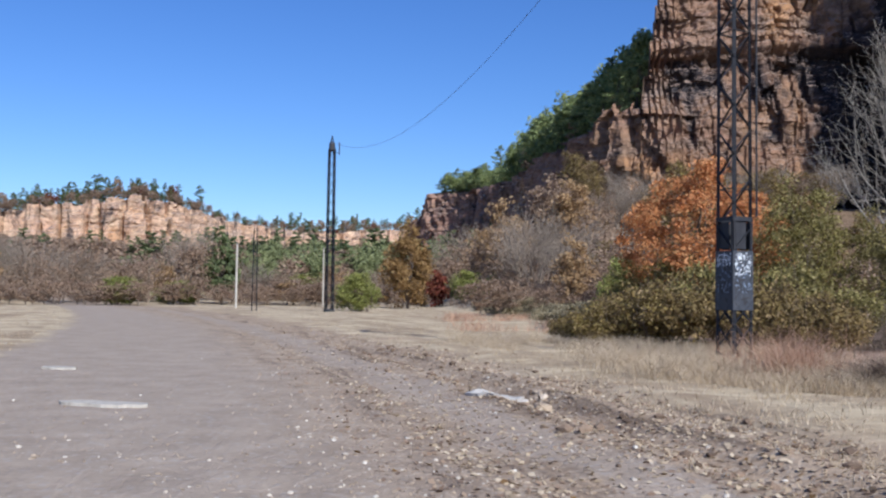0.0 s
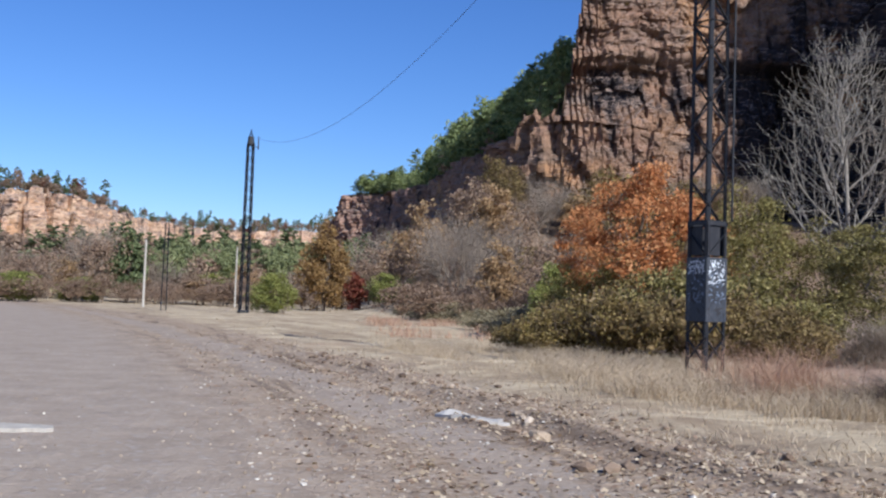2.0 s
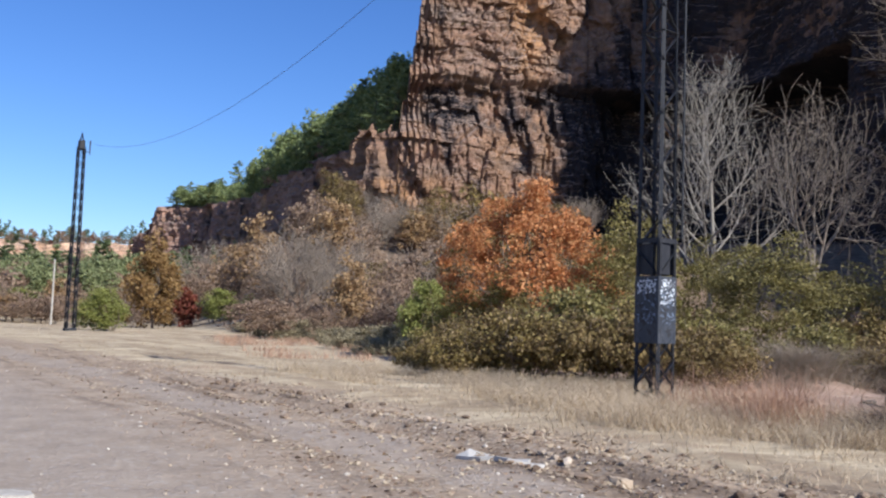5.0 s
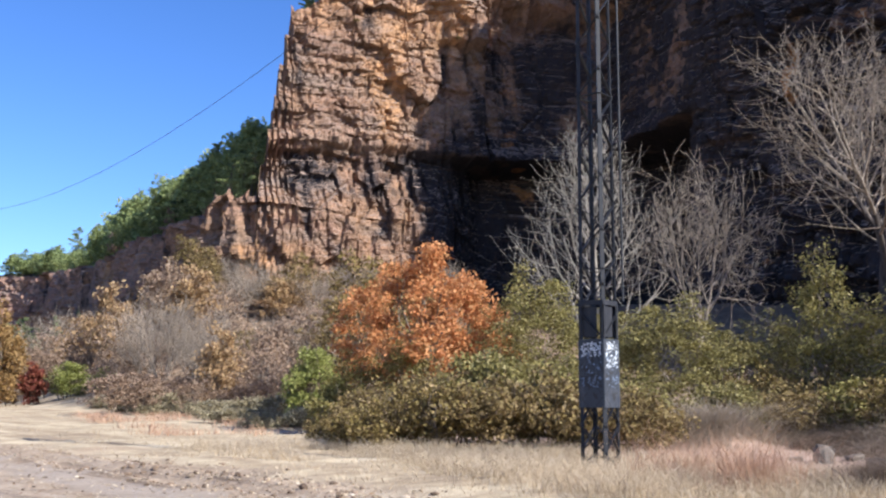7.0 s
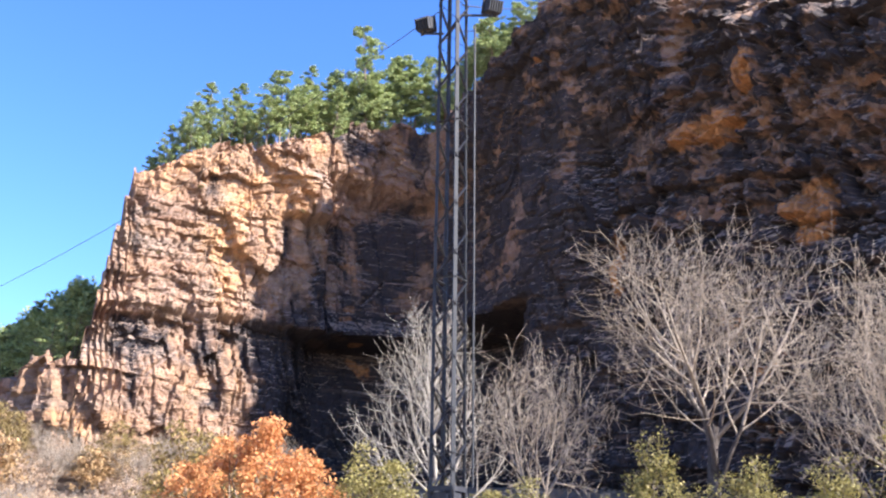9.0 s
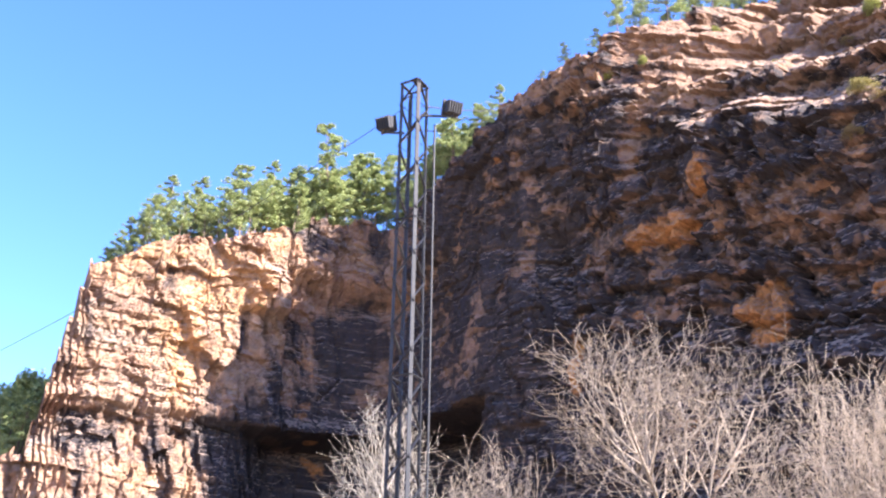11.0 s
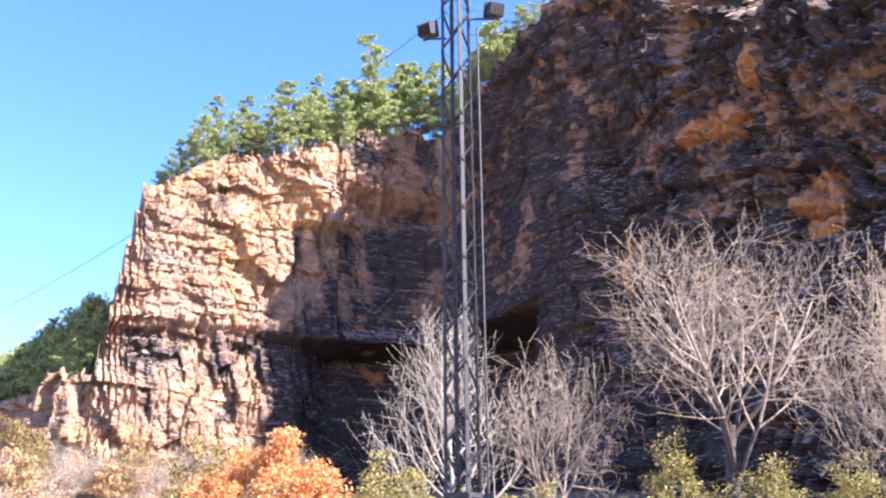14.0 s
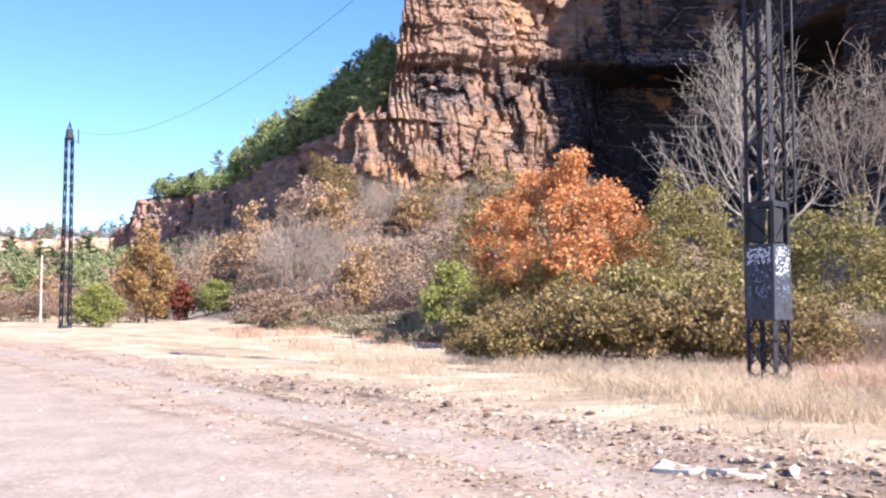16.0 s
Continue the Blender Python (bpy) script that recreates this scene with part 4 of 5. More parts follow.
def floodlight(root, x, z, yaw):
    bm = bmesh.new()
    near = 0.25 if x > 0 else -0.25
    bar_between(bm, ACROSS @ Vector((near, 0, z - 0.28)), ACROSS @ Vector((x, 0, z - 0.28)), 0.05, 0.05)
    bar_between(bm, ACROSS @ Vector((x, 0, z - 0.28)), ACROSS @ Vector((x, 0, z - 0.1)), 0.05, 0.05)
    part("lamp_arm", bm_mesh("lamp_arm", bm, STEEL), root)
    bm = bmesh.new()
    m = ACROSS @ pose(x, 0, z, -18, 0, yaw)
    bm_box(bm, (0.46, 0.26, 0.38), m, 0.03)
    lamp = part("lamp_housing", bm_mesh("lamp_housing", bm, STEEL), root, "boxy black floodlight housing")
    bm = bmesh.new()
    bm_box(bm, (0.54, 0.04, 0.46), m @ pose(0, -0.14, 0), 0.01)
    part("front_frame", bm_mesh("front_frame", bm, STEEL), lamp)
    for i in range(6):
        bm = bmesh.new()
        bm_box(bm, (0.03, 0.10, 0.34), m @ pose(-0.19 + i * 0.076, 0.17, 0))
        part("cooling_fin", bm_mesh("cooling_fin", bm, STEEL), lamp)
    bm = bmesh.new()
    for i in range(2):
        bm_box(bm, (0.44, 0.012, 0.15), m @ pose(0, -0.166, -0.1 + 0.19 * i), 0.004)
    part("lamp_glass", bm_mesh("lamp_glass", bm, LAMP_GLASS), lamp, "dusty lamp glass")


floodlight(tower, -0.78, 16.15, 150)
floodlight(tower, 1.10, 16.75, 205)

MAST = (-6.8, 89.2)
mast, mcorner = lattice_tower("distant black steel lattice tower with a pointed head", 15.6, 0.74, 0.56, 17, 0.10, True)
mast.matrix_basis = pose(MAST[0], MAST[1], on_ground(*MAST), 0, 0, 20)
bm = bmesh.new()
for i in range(4):
    bar_between(bm, mcorner(i, 15.6), (0, 0, 17.0), 0.06, 0.03)
bm_box(bm, (0.5, 0.5, 0.9), pose(0, 0, 15.9), 0.08)
part("head", bm_mesh("head", bm, STEEL), mast)
bm = bmesh.new()
bar_between(bm, (0.2, 0, 15.4), (0.75, 0, 15.4), 0.06, 0.06)
bar_between(bm, (0.72, 0, 15.2), (0.72, 0, 16.4), 0.09, 0.09)
part("side_arm", bm_mesh("side_arm", bm, STEEL), mast)
bm = bmesh.new()
bm_box(bm, (0.9, 0.9, 0.35), pose(0, 0, 0.1), 0.04)
part("footing", bm_mesh("footing", bm, STEEL), mast)

small_mast, _ = lattice_tower("short dark lattice mast standing in dry grass", 7.9, 0.5, 0.34, 12, 0.07, True)
small_mast.matrix_basis = pose(-13.9, 88.9, on_ground(-13.9, 88.9), 0, 0, 10)


def pole(x, y, height, radius):
    root = thing("utility_pole", "pale weathered wooden pole standing in grass", "pole", "pale poles", pose(x, y, on_ground(x, y), 0, 0, 0))
    bm = bmesh.new()
    bmesh.ops.create_cone(bm, segments=12, radius1=radius, radius2=radius * 0.75, depth=height + 0.4, matrix=pose(0, 0, height / 2 - 0.2))
    part("shaft", bm_mesh("shaft", bm, POLE_PALE), root)
    bm = bmesh.new()
    bmesh.ops.create_cone(bm, segments=12, radius1=radius * 0.85, radius2=radius * 0.4, depth=0.14, matrix=pose(0, 0, height + 0.07))
    part("cap", bm_mesh("cap", bm, STEEL_GREY), root)


pole(-19.4, 108.2, 7.3, 0.14)
pole(-11.7, 129.6, 8.0, 0.12)


def wire(a, b, sag, radius=0.02):
    a, b = Vector(a), Vector(b)
    u = (b - a).cross(Vector((0, 0, 1))).normalized()
    w = u.cross((b - a).normalized())
    verts, faces = [], []
    for i in range(41):
        f = i / 40
        p = a.lerp(b, f) - Vector((0, 0, 4 * sag * f * (1 - f)))
        for k in range(5):
            verts.append(p + (u * math.cos(k * 1.2566) + w * math.sin(k * 1.2566)) * radius)
        if i:
            faces += [(5 * i - 5 + k, 5 * i - 5 + (k + 1) % 5, 5 * i + (k + 1) % 5, 5 * i + k) for k in range(5)]
    tagged(new("overhead_wire", mesh_of("overhead_wire", verts, faces, CABLE, True)), "thin black overhead wire slung between towers", "wire", "overhead wires")


wire((MAST[0] + 0.5, MAST[1], 16.3), (TOWER[0] - 0.3, TOWER[1], TZ + 16.6), 3.9, 0.011)
rim = main_cliff.top_at(43.2, 0.0)
wire((TOWER[0] + 0.3, TOWER[1], TZ + 16.9), (rim[0], rim[1], rim[2] + 1.0), 1.5, 0.02)

# ---- woods ----
rng = np.random.default_rng(5)
pines = [pine(100, 11.5, 6.6, 0.26), pine(101, 14.0, 7.4, 0.28), pine(102, 9, 6.4, 0.12), pine(103, 13.0, 6.4, 0.36)]


def plant_on(cliff, source, turn, back, size, rz):
    x, y, z = cliff.top_at(turn, back)
    c = copy_thing(source, pose(x, y, z, rng.normal() * 2, rng.normal() * 2, rz))
    c.scale = (size * (0.85 + 0.3 * rng.random()), size * (0.85 + 0.3 * rng.random()), size)
    return c


# on the nose; the first of each kind stands there itself
for source, turn in zip(pines, (22.0, 27.5, 31.0, 36.0)):
    x, y, z = main_cliff.top_at(turn, 7.0)
    source.matrix_basis = pose(x, y, z)
for i in range(88):
    f = (i + rng.random()) / 88
    turn = 17.4 + 23.6 * f
    back = (1.5 if turn < 35 else 7) + 13 * rng.random() ** 1.4
    plant_on(main_cliff, pines[rng.integers(4)], turn, back, (0.70 + 0.62 * rng.random()) * (0.78 + 0.5 * math.exp(-((turn - 33) / 8) ** 2)), rng.random() * 360)
for turn, back, size in ((44.6, 2, 0.4), (46.4, 1, 0.4), (48.4, 2, 0.45), (49.6, 3, 0.75), (50.4, 5, 0.9), (51.2, 3, 0.95), (52.0, 6, 1.0), (53.2, 8, 1.0), (54.4, 5, 1.05), (55.5, 8, 0.95), (57.0, 6, 1.1), (58.2, 9, 1.0), (59.0, 5, 0.9), (61.0, 8, 1.0), (63.5, 6, 1.0), (51.6, 2, 0.8), (52.6, 3, 1.0), (53.6, 2, 0.9), (54.0, 9, 1.2), (54.9, 3, 1.0), (56.0, 3, 0.9), (56.6, 10, 1.2), (57.6, 3, 1.0), (58.6, 6, 1.1), (59.6, 8, 1.1), (40.4, 10, 0.8), (41.4, 8, 0.7)):
    plant_on(main_cliff, pines[rng.integers(4)], turn, back, size, rng.random() * 360)
# the wooded slope behind the nose
for i in range(16):
    turn = 0.6 + 13.0 * (i + rng.random()) / 16
    plant_on(back_cliff, pines[(1, 2, 2, 0)[rng.integers(4)]], turn, 1 + 20 * rng.random() ** 1.2, 0.8 + 0.4 * rng.random(), rng.random() * 360)
for turn, back, size in ((12.6, 8, 1.0), (13.2, 6, 1.0), (13.8, 5, 1.05), (14.3, 4, 1.1), (14.7, 7, 1.1), (13.5, 12, 1.2), (14.5, 12, 1.2), (15.0, 14, 1.1)):
    plant_on(main_cliff, pines[2], turn, back, size, rng.random() * 360)
# on the far bluff
kinds = []
for s, h, w, bare in ((110, 11, 6.5, 0.08), (111, 12, 5.5, 0.35), (112, 9, 7, 0.05)):
    segs, q, n = pine_parts(s, h, w, bare, 9, 0.48, 2.0)
    post = np.array([[(-0.15, 0, -1), (0.15, 0, -1), (0.08, 0, h * 0.9), (-0.08, 0, h * 0.9)], [(0, -0.15, -1), (0, 0.15, -1), (0, 0.08, h * 0.9), (0, -0.08, h * 0.9)]]).reshape(-1, 3)
    kinds.append((np.concatenate([q, post]), LEAF_FAR))
for s, mat in ((113, LEAF_BROWN), (114, LEAF_RED)):
    r2 = np.random.default_rng(s)
    cc = clump_centres(r2, 70, 7, 0.5, 8.5, 0.2, 0.8)
    kinds.append((leaf_cloud(r2, cc, 0.9 + 0 * cc[:, 0], 6, 0.44)[0], mat))
for s, h, w, mat in ((115, 11, 9, LEAF_CANOPY), (116, 13, 7, LEAF_CANOPY)):
    r2 = np.random.default_rng(s)
    cc = clump_centres(r2, 85, w, 0.5, h, 0.15, 0.55)
    kinds.append((leaf_cloud(r2, cc, 0.95 + 0 * cc[:, 0], 11, 0.34)[0], mat))
for s, h, w in ((117, 10, 9), (118, 12, 8)):
    r2 = np.random.default_rng(s)
    cc = clump_centres(r2, 80, w, 0.2, h, 0.15, 0.6)
    kinds.append((leaf_cloud(r2, cc, 0.95 + 0 * cc[:, 0], 14, 0.27)[0], LEAF_WOOD))
spots = []
for i in range(210):
    f = (i + rng.random()) / 210
    turn = -28 + 29 * f
    size = 0.6 + 0.45 * rng.random() + 0.05 * math.exp(-((turn + 16) / 2.5) ** 2)
    size *= 0.62 if -12 < turn < -8 else 1
    x, y, z = bluff.top_at(turn, 1 + 24 * rng.random())
    spots.append(((2, 0, 1, 3, 4)[rng.choice(5, p=(0.34, 0.26, 0.14, 0.2, 0.06))], x, y, z, rng.random() * 6, size, size * (0.8 + 0.4 * rng.random())))
for i in range(170):
    turn = -28 + 29 * (i + rng.random()) / 170
    x, y, z = bluff.top_at(turn, 0.5 + 6 * rng.random())
    size = 0.35 + 0.3 * rng.random()
    spots.append(((3, 2, 3, 4)[rng.choice(4, p=(0.45, 0.35, 0.12, 0.08))], x, y, z, rng.random() * 6, size * 1.2, size))
slope_spots = []
for i in range(330):
    turn = 0.6 + 13.4 * (i + rng.random()) / 330
    x, y, z = back_cliff.top_at(turn, 1.5 + 40 * rng.random() ** 1.5)
    size = 0.8 + 0.4 * rng.random()
    slope_spots.append(((5, 6, 2, 0, 3)[rng.choice(5, p=(0.46, 0.32, 0.08, 0.09, 0.05))], x, y, z, rng.random() * 6, size * 1.15, size * (0.7 if turn < 5 else 1.12)))
far_wood("slope_woods", "dense green wooded slope above the quarry wall", kinds, slope_spots)
far_wood("rim_woods", "distant pines and brown trees along the bluff top", kinds, spots)

# ---- the near thicket ----
orange = leafy_tree("oak_tree", "broad oak with bright orange autumn leaves", "tree", 12, 9.4, 11.2, 0.1, LEAF_ORANGE, BARK_BROWN, 200, 140, 0.085, 0.2, 0.66, 0.66, 0.6)
put_at(orange, 25.0, 44.7)
b1 = bare_tree("pale leafless tree with upswept grey limbs", 26, 17.6, 10.0, 0.19, BARK_PALE, 0.7, 0.2, 0.015, (24, 7, 4), leader=0.66)
put_at(b1, 34.6, 54.7, 40)
b2 = bare_tree("low spreading leafless tree with fine twigs", 22, 13.8, 9.0, 0.22, BARK_TAN, 0.15, 0.40, 0.017, (6, 6, 6, 3), open_=1.15)
put_at(b2, 41.0, 48.6, 10)
b3 = bare_tree("large leafless tree with dark trunk and pale twigs", 23, 19.3, 14.5, 0.27, BARK_TAN, 0.45, 0.42, 0.017, (8, 7, 6, 3), open_=1.0, trunk_bark=BARK_DARK)
put_at(b3, 51.3, 45.9, 70)
b4 = bare_tree("leafless twiggy tree with greyish limbs", 24, 16.8, 11.5, 0.22, BARK_TAN, 0.4, 0.22, 0.016, (8, 8, 6, 3), open_=1.0)
put_at(b4, 61.5, 44.0, 120)
copy_at(b2, 66.0, 46.0, 77, 1.1), copy_at(b1, 68.5, 58.0, 150, 0.85)

yg = leafy_tree("sapling", "yellow-green leafy sapling among brush", "tree", 31, 8.0, 5.2, 0.2, LEAF_YGREEN, BARK_TAN, 120, 95, 0.064, 0.06, 0.85, 0.6, 0.4, "saplings in the thicket")
put_at(yg, 32.0, 41.7)
vine = leafy_tree("sapling", "slender sapling hung with green and tan vines", "tree", 32, 8.7, 4.0, 0.2, LEAF_YGREEN, BARK_TAN, 90, 80, 0.064, 0.06, 0.75, 0.6, 0.25, "saplings in the thicket")
put_at(vine, 47.6, 41.8)
for turn, dist, size, tall, src in ((36.2, 43, 0.9, 0.8, yg), (39.5, 39.8, 1.1, 0.8, yg), (43.0, 42, 0.9, 0.66, yg), (50.0, 42, 1.0, 0.72, vine), (53.0, 40, 1.1, 0.85, vine), (57.0, 38, 1.0, 0.8, vine), (61.5, 37, 1.1, 0.9, vine), (30.0, 46, 0.9, 0.75, yg), (65.0, 38, 1.2, 0.8, vine), (45.5, 45, 0.9, 0.7, vine), (24.4, 41.2, 0.75, 0.6, yg), (21.4, 43.0, 0.8, 0.5, yg)):
    copy_at(src, turn, dist, rng.random() * 360, size, tall)
olive_t = leafy_tree("scrub_tree", "sparse olive-tan scrub tree on the slope", "tree", 33, 13.0, 8.0, 2.0, LEAF_OLIVE, BARK_TAN, 80, 32, 0.15, 0.12, 0.7, 0.8, 0.25, "scrub trees")
put_at(olive_t, 21.4, 67.6)
copy_at(olive_t, 19.5, 82, 60, 0.85), copy_at(olive_t, 24.5, 76, 160, 0.8), copy_at(olive_t, 28.5, 66, 220, 0.7)

bush = leafy_tree("shrub", "dense olive-green bramble shrub with tan leaf tips", "shrub", 41, 2.6, 5.0, 0.05, LEAF_OLIVE, BARK_BROWN, 120, 58, 0.068, 0.03, 0.75, 0.44, 0.4, "bramble thicket", 7)
put_at(bush, 27.0, 31.0)
bush2 = leafy_tree("shrub", "rounded olive bramble with yellowing leaves", "shrub", 42, 3.0, 4.4, 0.05, LEAF_YGREEN, BARK_BROWN, 100, 52, 0.07, 0.03, 0.7, 0.44, 0.4, "bramble thicket", 7)
put_at(bush2, 37.4, 33.6)
bush2.scale = (0.9, 0.9, 0.8)
for turn, dist, size, tall, src in ((20.6, 32, .62, .55, bush), (22.6, 31.2, .8, .68, bush), (24.6, 33, 1.0, .85, bush), (29.5, 30.6, .95, .95, bush), (32.4, 30.8, 1.0, 1.12, bush), (35.3, 30.2, 1.0, 1.0, bush), (37.6, 29.4, .85, .8, bush), (42.4, 37.5, .85, .6, bush),
                                   (25.8, 36, 1.1, 1.15, bush), (29.3, 35, 1.2, 1.25, bush2), (33.6, 35, 1.2, 1.2, bush2), (22.8, 36.5, 1.0, 0.95, bush), (42.8, 36, 1.0, .85, bush2), (46.0, 37, 1.1, .85, bush), (49.2, 37, 1.0, .8, bush2), (52.5, 36, 1.1, .9, bush), (56.0, 35, 1.0, .8, bush2),
                                   (60.0, 35, 1.2, 1.0, bush), (64.5, 34, 1.2, 1.0, bush2), (69.0, 34, 1.3, 1.2, bush), (44.5, 41, 1.1, 1.2, bush), (48.5, 41, 1.1, 1.2, bush), (54.5, 40, 1.2, 1.3, bush), (59.0, 42, 1.3, 1.5, bush), (20.5, 43, .9, .8, bush2)):
    copy_at(src, turn, dist, rng.random() * 360, size, tall)
pale = leafy_tree("shrub", "low pale grey-green shrub at the field edge", "shrub", 44, 2.6, 4.8, 0.0, LEAF_PALE, BARK_TAN, 100, 44, 0.08, 0.03, 0.8, 0.45, 0.4, "pale shrubs", 6)
put_at(pale, 9.7, 82.0, 0, 0.5)
for turn, dist, size, tall in ((18.4, 50, .9, .6), (16.2, 50, .85, .5), (14.3, 58, 1.1, .5), (11.0, 80, 1.3, .9), (8.4, 88, 1.0, .7), (12.6, 72, 1.0, .6), (7.2, 95, 1.0, .7), (10.3, 76, 1.0, .5), (13.6, 66, 1.2, .7), (15.4, 62, 1.1, .8), (17.2, 58, 1.1, .9)):
    copy_at(pale, turn, dist, rng.random() * 360, size, tall, 0.3)
lgreen = leafy_tree("shrub", "light green leafy shrub at the thicket edge", "shrub", 43, 4.9, 4.4, -0.6, LEAF_GREEN, BARK_BROWN, 110, 70, 0.09, 0.05, 0.7, 0.6, 0.4, "green shrubs", 5)
put_at(lgreen, 18.8, 54.6)
for turn, dist, size, tall in ((-1.0, 92.3, 1.3, .95), (5.3, 112, 1.3, .9), (-16.1, 136, 1.9, .95), (-12.7, 136, 1.9, .8), (-6.0, 170, 2, 1.1), (7.0, 110, .8, .6)):
    copy_at(lgreen, turn, dist, rng.random() * 360, size, tall)

# shrubs on the ledges of the high wall
for turn, up, size, tall, src in ((62.6, 35.0, 0.75, 0.62, lgreen), (65.0, 31.0, 1.1, 0.9, bush2), (66.4, 30.2, 1.1, 0.9, bush), (67.8, 30.6, 1.0, 0.9, bush2), (64.2, 28.6, 0.8, 0.8, bush), (53.2, 35.6, 0.5, 0.5, lgreen), (48.8, 34.0, 0.5, 0.4, lgreen), (57.5, 33.4, 0.5, 0.5, bush2), (60.5, 33.8, 0.6, 0.5, bush), (50.6, 34.6, 0.45, 0.5, lgreen),
                                  (20.5, 21.5, 0.3, 0.3, bush), (23.0, 22.6, 0.3, 0.3, bush), (26.5, 20.6, 0.3, 0.3, bush), (18.6, 17.5, 0.25, 0.3, bush), (24.8, 18.8, 0.25, 0.3, bush)):
    x, y, z = face_at(main_cliff, turn, up)
    shrub = copy_thing(src, pose(x, y, z - 0.3, 0, 0, rng.random() * 360))
    shrub.scale = (size, size, tall)

# ---- mid-distance trees ----
gold = leafy_tree("cypress_tree", "tall gold-brown autumn tree with a pointed crown", "tree", 51, 12.9, 9.6, -1.2, LEAF_GOLD, BARK_BROWN, 190, 44, 0.19, 0.2, 0.4, 0.9, 0.3)
put_at(gold, 1.5, 117.6)
red = leafy_tree("small_tree", "small dark red autumn tree", "tree", 52, 5.4, 3.8, -0.4, LEAF_RED, BARK_BROWN, 50, 40, 0.2, 0.1, 0.5, 0.6, 0.3)
put_at(red, 3.3, 116)
brown = [leafy_tree("autumn_tree", "thin brown autumn tree with bare grey limbs", "tree", 53, 10.0, 9.0, 0.1, LEAF_BROWN, BARK_TAN, 105, 18, 0.20, 0.14, 0.8, 1.0, 0.2, "autumn woods"),
         leafy_tree("autumn_tree", "tan-leaved autumn tree in the woods", "tree", 54, 10.0, 8.0, 0.1, LEAF_TAN, BARK_BROWN, 100, 24, 0.21, 0.14, 0.75, 0.9, 0.25, "autumn woods"),
         leafy_tree("autumn_tree", "grey-brown nearly leafless tree in the woods", "tree", 55, 9.5, 9.0, 0.1, LEAF_BROWN, BARK_TAN, 105, 13, 0.16, 0.12, 0.8, 1.0, 0.2, "autumn woods")]
put_at(brown[1], 13.2, 79.6)
brown[1].scale = (0.72, 0.72, 0.78)
put_at(brown[0], 15.7, 87.6)
brown[0].scale = (0.7, 0.7, 0.95)
put_at(brown[2], 8.0, 112)
twig = bare_tree("grey leafless tree at the edge of the woods", 56, 11.5, 9.0, 0.2, BARK_TAN, 0.6, 0.15, 0.028, (9, 7, 6), "autumn woods")
put_at(twig, 10.2, 94.6)
conifer = leafy_tree("conifer_tree", "dense dark green conifer", "tree", 57, 11.0, 7.5, 0.2, LEAF_FAR, BARK_DARK, 140, 44, 0.26, 0.2, 0.3, 0.8, 0.4, "conifers in the woods")
put_at(conifer, -10.3, 141.6)
for turn, dist, size, tall, src in ((11.8, 98, .9, .9, twig), (9.0, 101, .9, .85, twig), (12.3, 90, .7, .8, twig), (14.6, 93, .8, .75, brown[2]), (16.8, 92, .8, .8, brown[2]), (17.5, 100, .9, 1.0, brown[0]), (19.0, 105, 1.0, 1.1, brown[2]), (7.2, 121, 1.1, 1.2, brown[1]), (6.2, 128, 1.1, .9, brown[2]), (8.8, 108, 1.0, .6, brown[0]), (7.4, 106, .9, .5, brown[2]),
                                   (4.3, 199, .6, 1.2, conifer), (5.5, 199, .6, 1.15, conifer), (10.2, 122, 1.2, 1.2, brown[0]), (11.6, 118, 1.2, 1.1, brown[1]), (13.3, 110, 1.0, 1.1, brown[2]), (20.5, 95, .9, .9, olive_t), (23.0, 98, .9, .8, olive_t), (26.0, 95, 1.0, .9, brown[0]), (29.0, 95, 1.0, .9, brown[2])):
    copy_at(src, turn, dist, rng.random() * 360, size, tall)
for i in range(34):
    turn = 7.5 + 13 * (i + rng.random()) / 34
    copy_at((brown[2], brown[0])[rng.integers(2)], turn, 74 + 30 * rng.random(), rng.random() * 360, 0.4 + 0.3 * rng.random(), 0.22 + 0.2 * rng.random())
# belt behind the field
for i in range(110):
    turn = -36 + 44 * (i + rng.random()) / 110
    dist = 138 + 45 * rng.random()
    src = (brown[0], brown[2], brown[2], brown[1], twig)[rng.integers(5)]
    copy_at(src, turn, dist, rng.random() * 360, 0.85 + 0.45 * rng.random(), (0.62 + 0.5 * rng.random()) * (0.35 + 0.4 * rng.random() if -10 < turn < 1 else 1))
for i in range(60):
    turn = -36 + 43 * (i + rng.random()) / 60
    copy_at((brown[2], brown[0])[rng.integers(2)], turn, 127 + 10 * rng.random(), rng.random() * 360, 0.5 + 0.35 * rng.random(), 0.22 + 0.22 * rng.random())
# farther woods up to the rock walls
spots = []
for i in range(80):
    turn = -14 + 18 * (i + rng.random()) / 80
    x, y = polar(turn, 188 + 130 * rng.random())
    size = 0.6 + 0.7 * rng.random()
    spots.append((rng.integers(2) * 2, x, y, on_ground(x, y), rng.random() * 6, size * 1.1, size * 0.95))
for i in range(240):
    turn = -36 + 42 * (i + rng.random()) / 240
    dist = 205 + 220 * rng.random()
    x, y = polar(turn, dist)
    size = (0.9 + 0.4 * rng.random()) * (1 - 0.45 * (dist - 205) / 220)
    spots.append(((3, 3, 3, 2, 3, 0)[rng.integers(6)], x, y, on_ground(x, y), rng.random() * 6, size * 1.2, size))
for i in range(150):
    turn = -9.5 + 14 * (i + rng.random()) / 150
    x, y = polar(turn, 176 + 120 * rng.random())
    size = 0.7 + 0.5 * rng.random()
    spots.append(((7, 8, 7, 3)[rng.integers(4)], x, y, on_ground(x, y), rng.random() * 6, size, size * 0.85))
far_wood("far_woods", "distant mixed woods of green conifers and brown trees", kinds, spots)
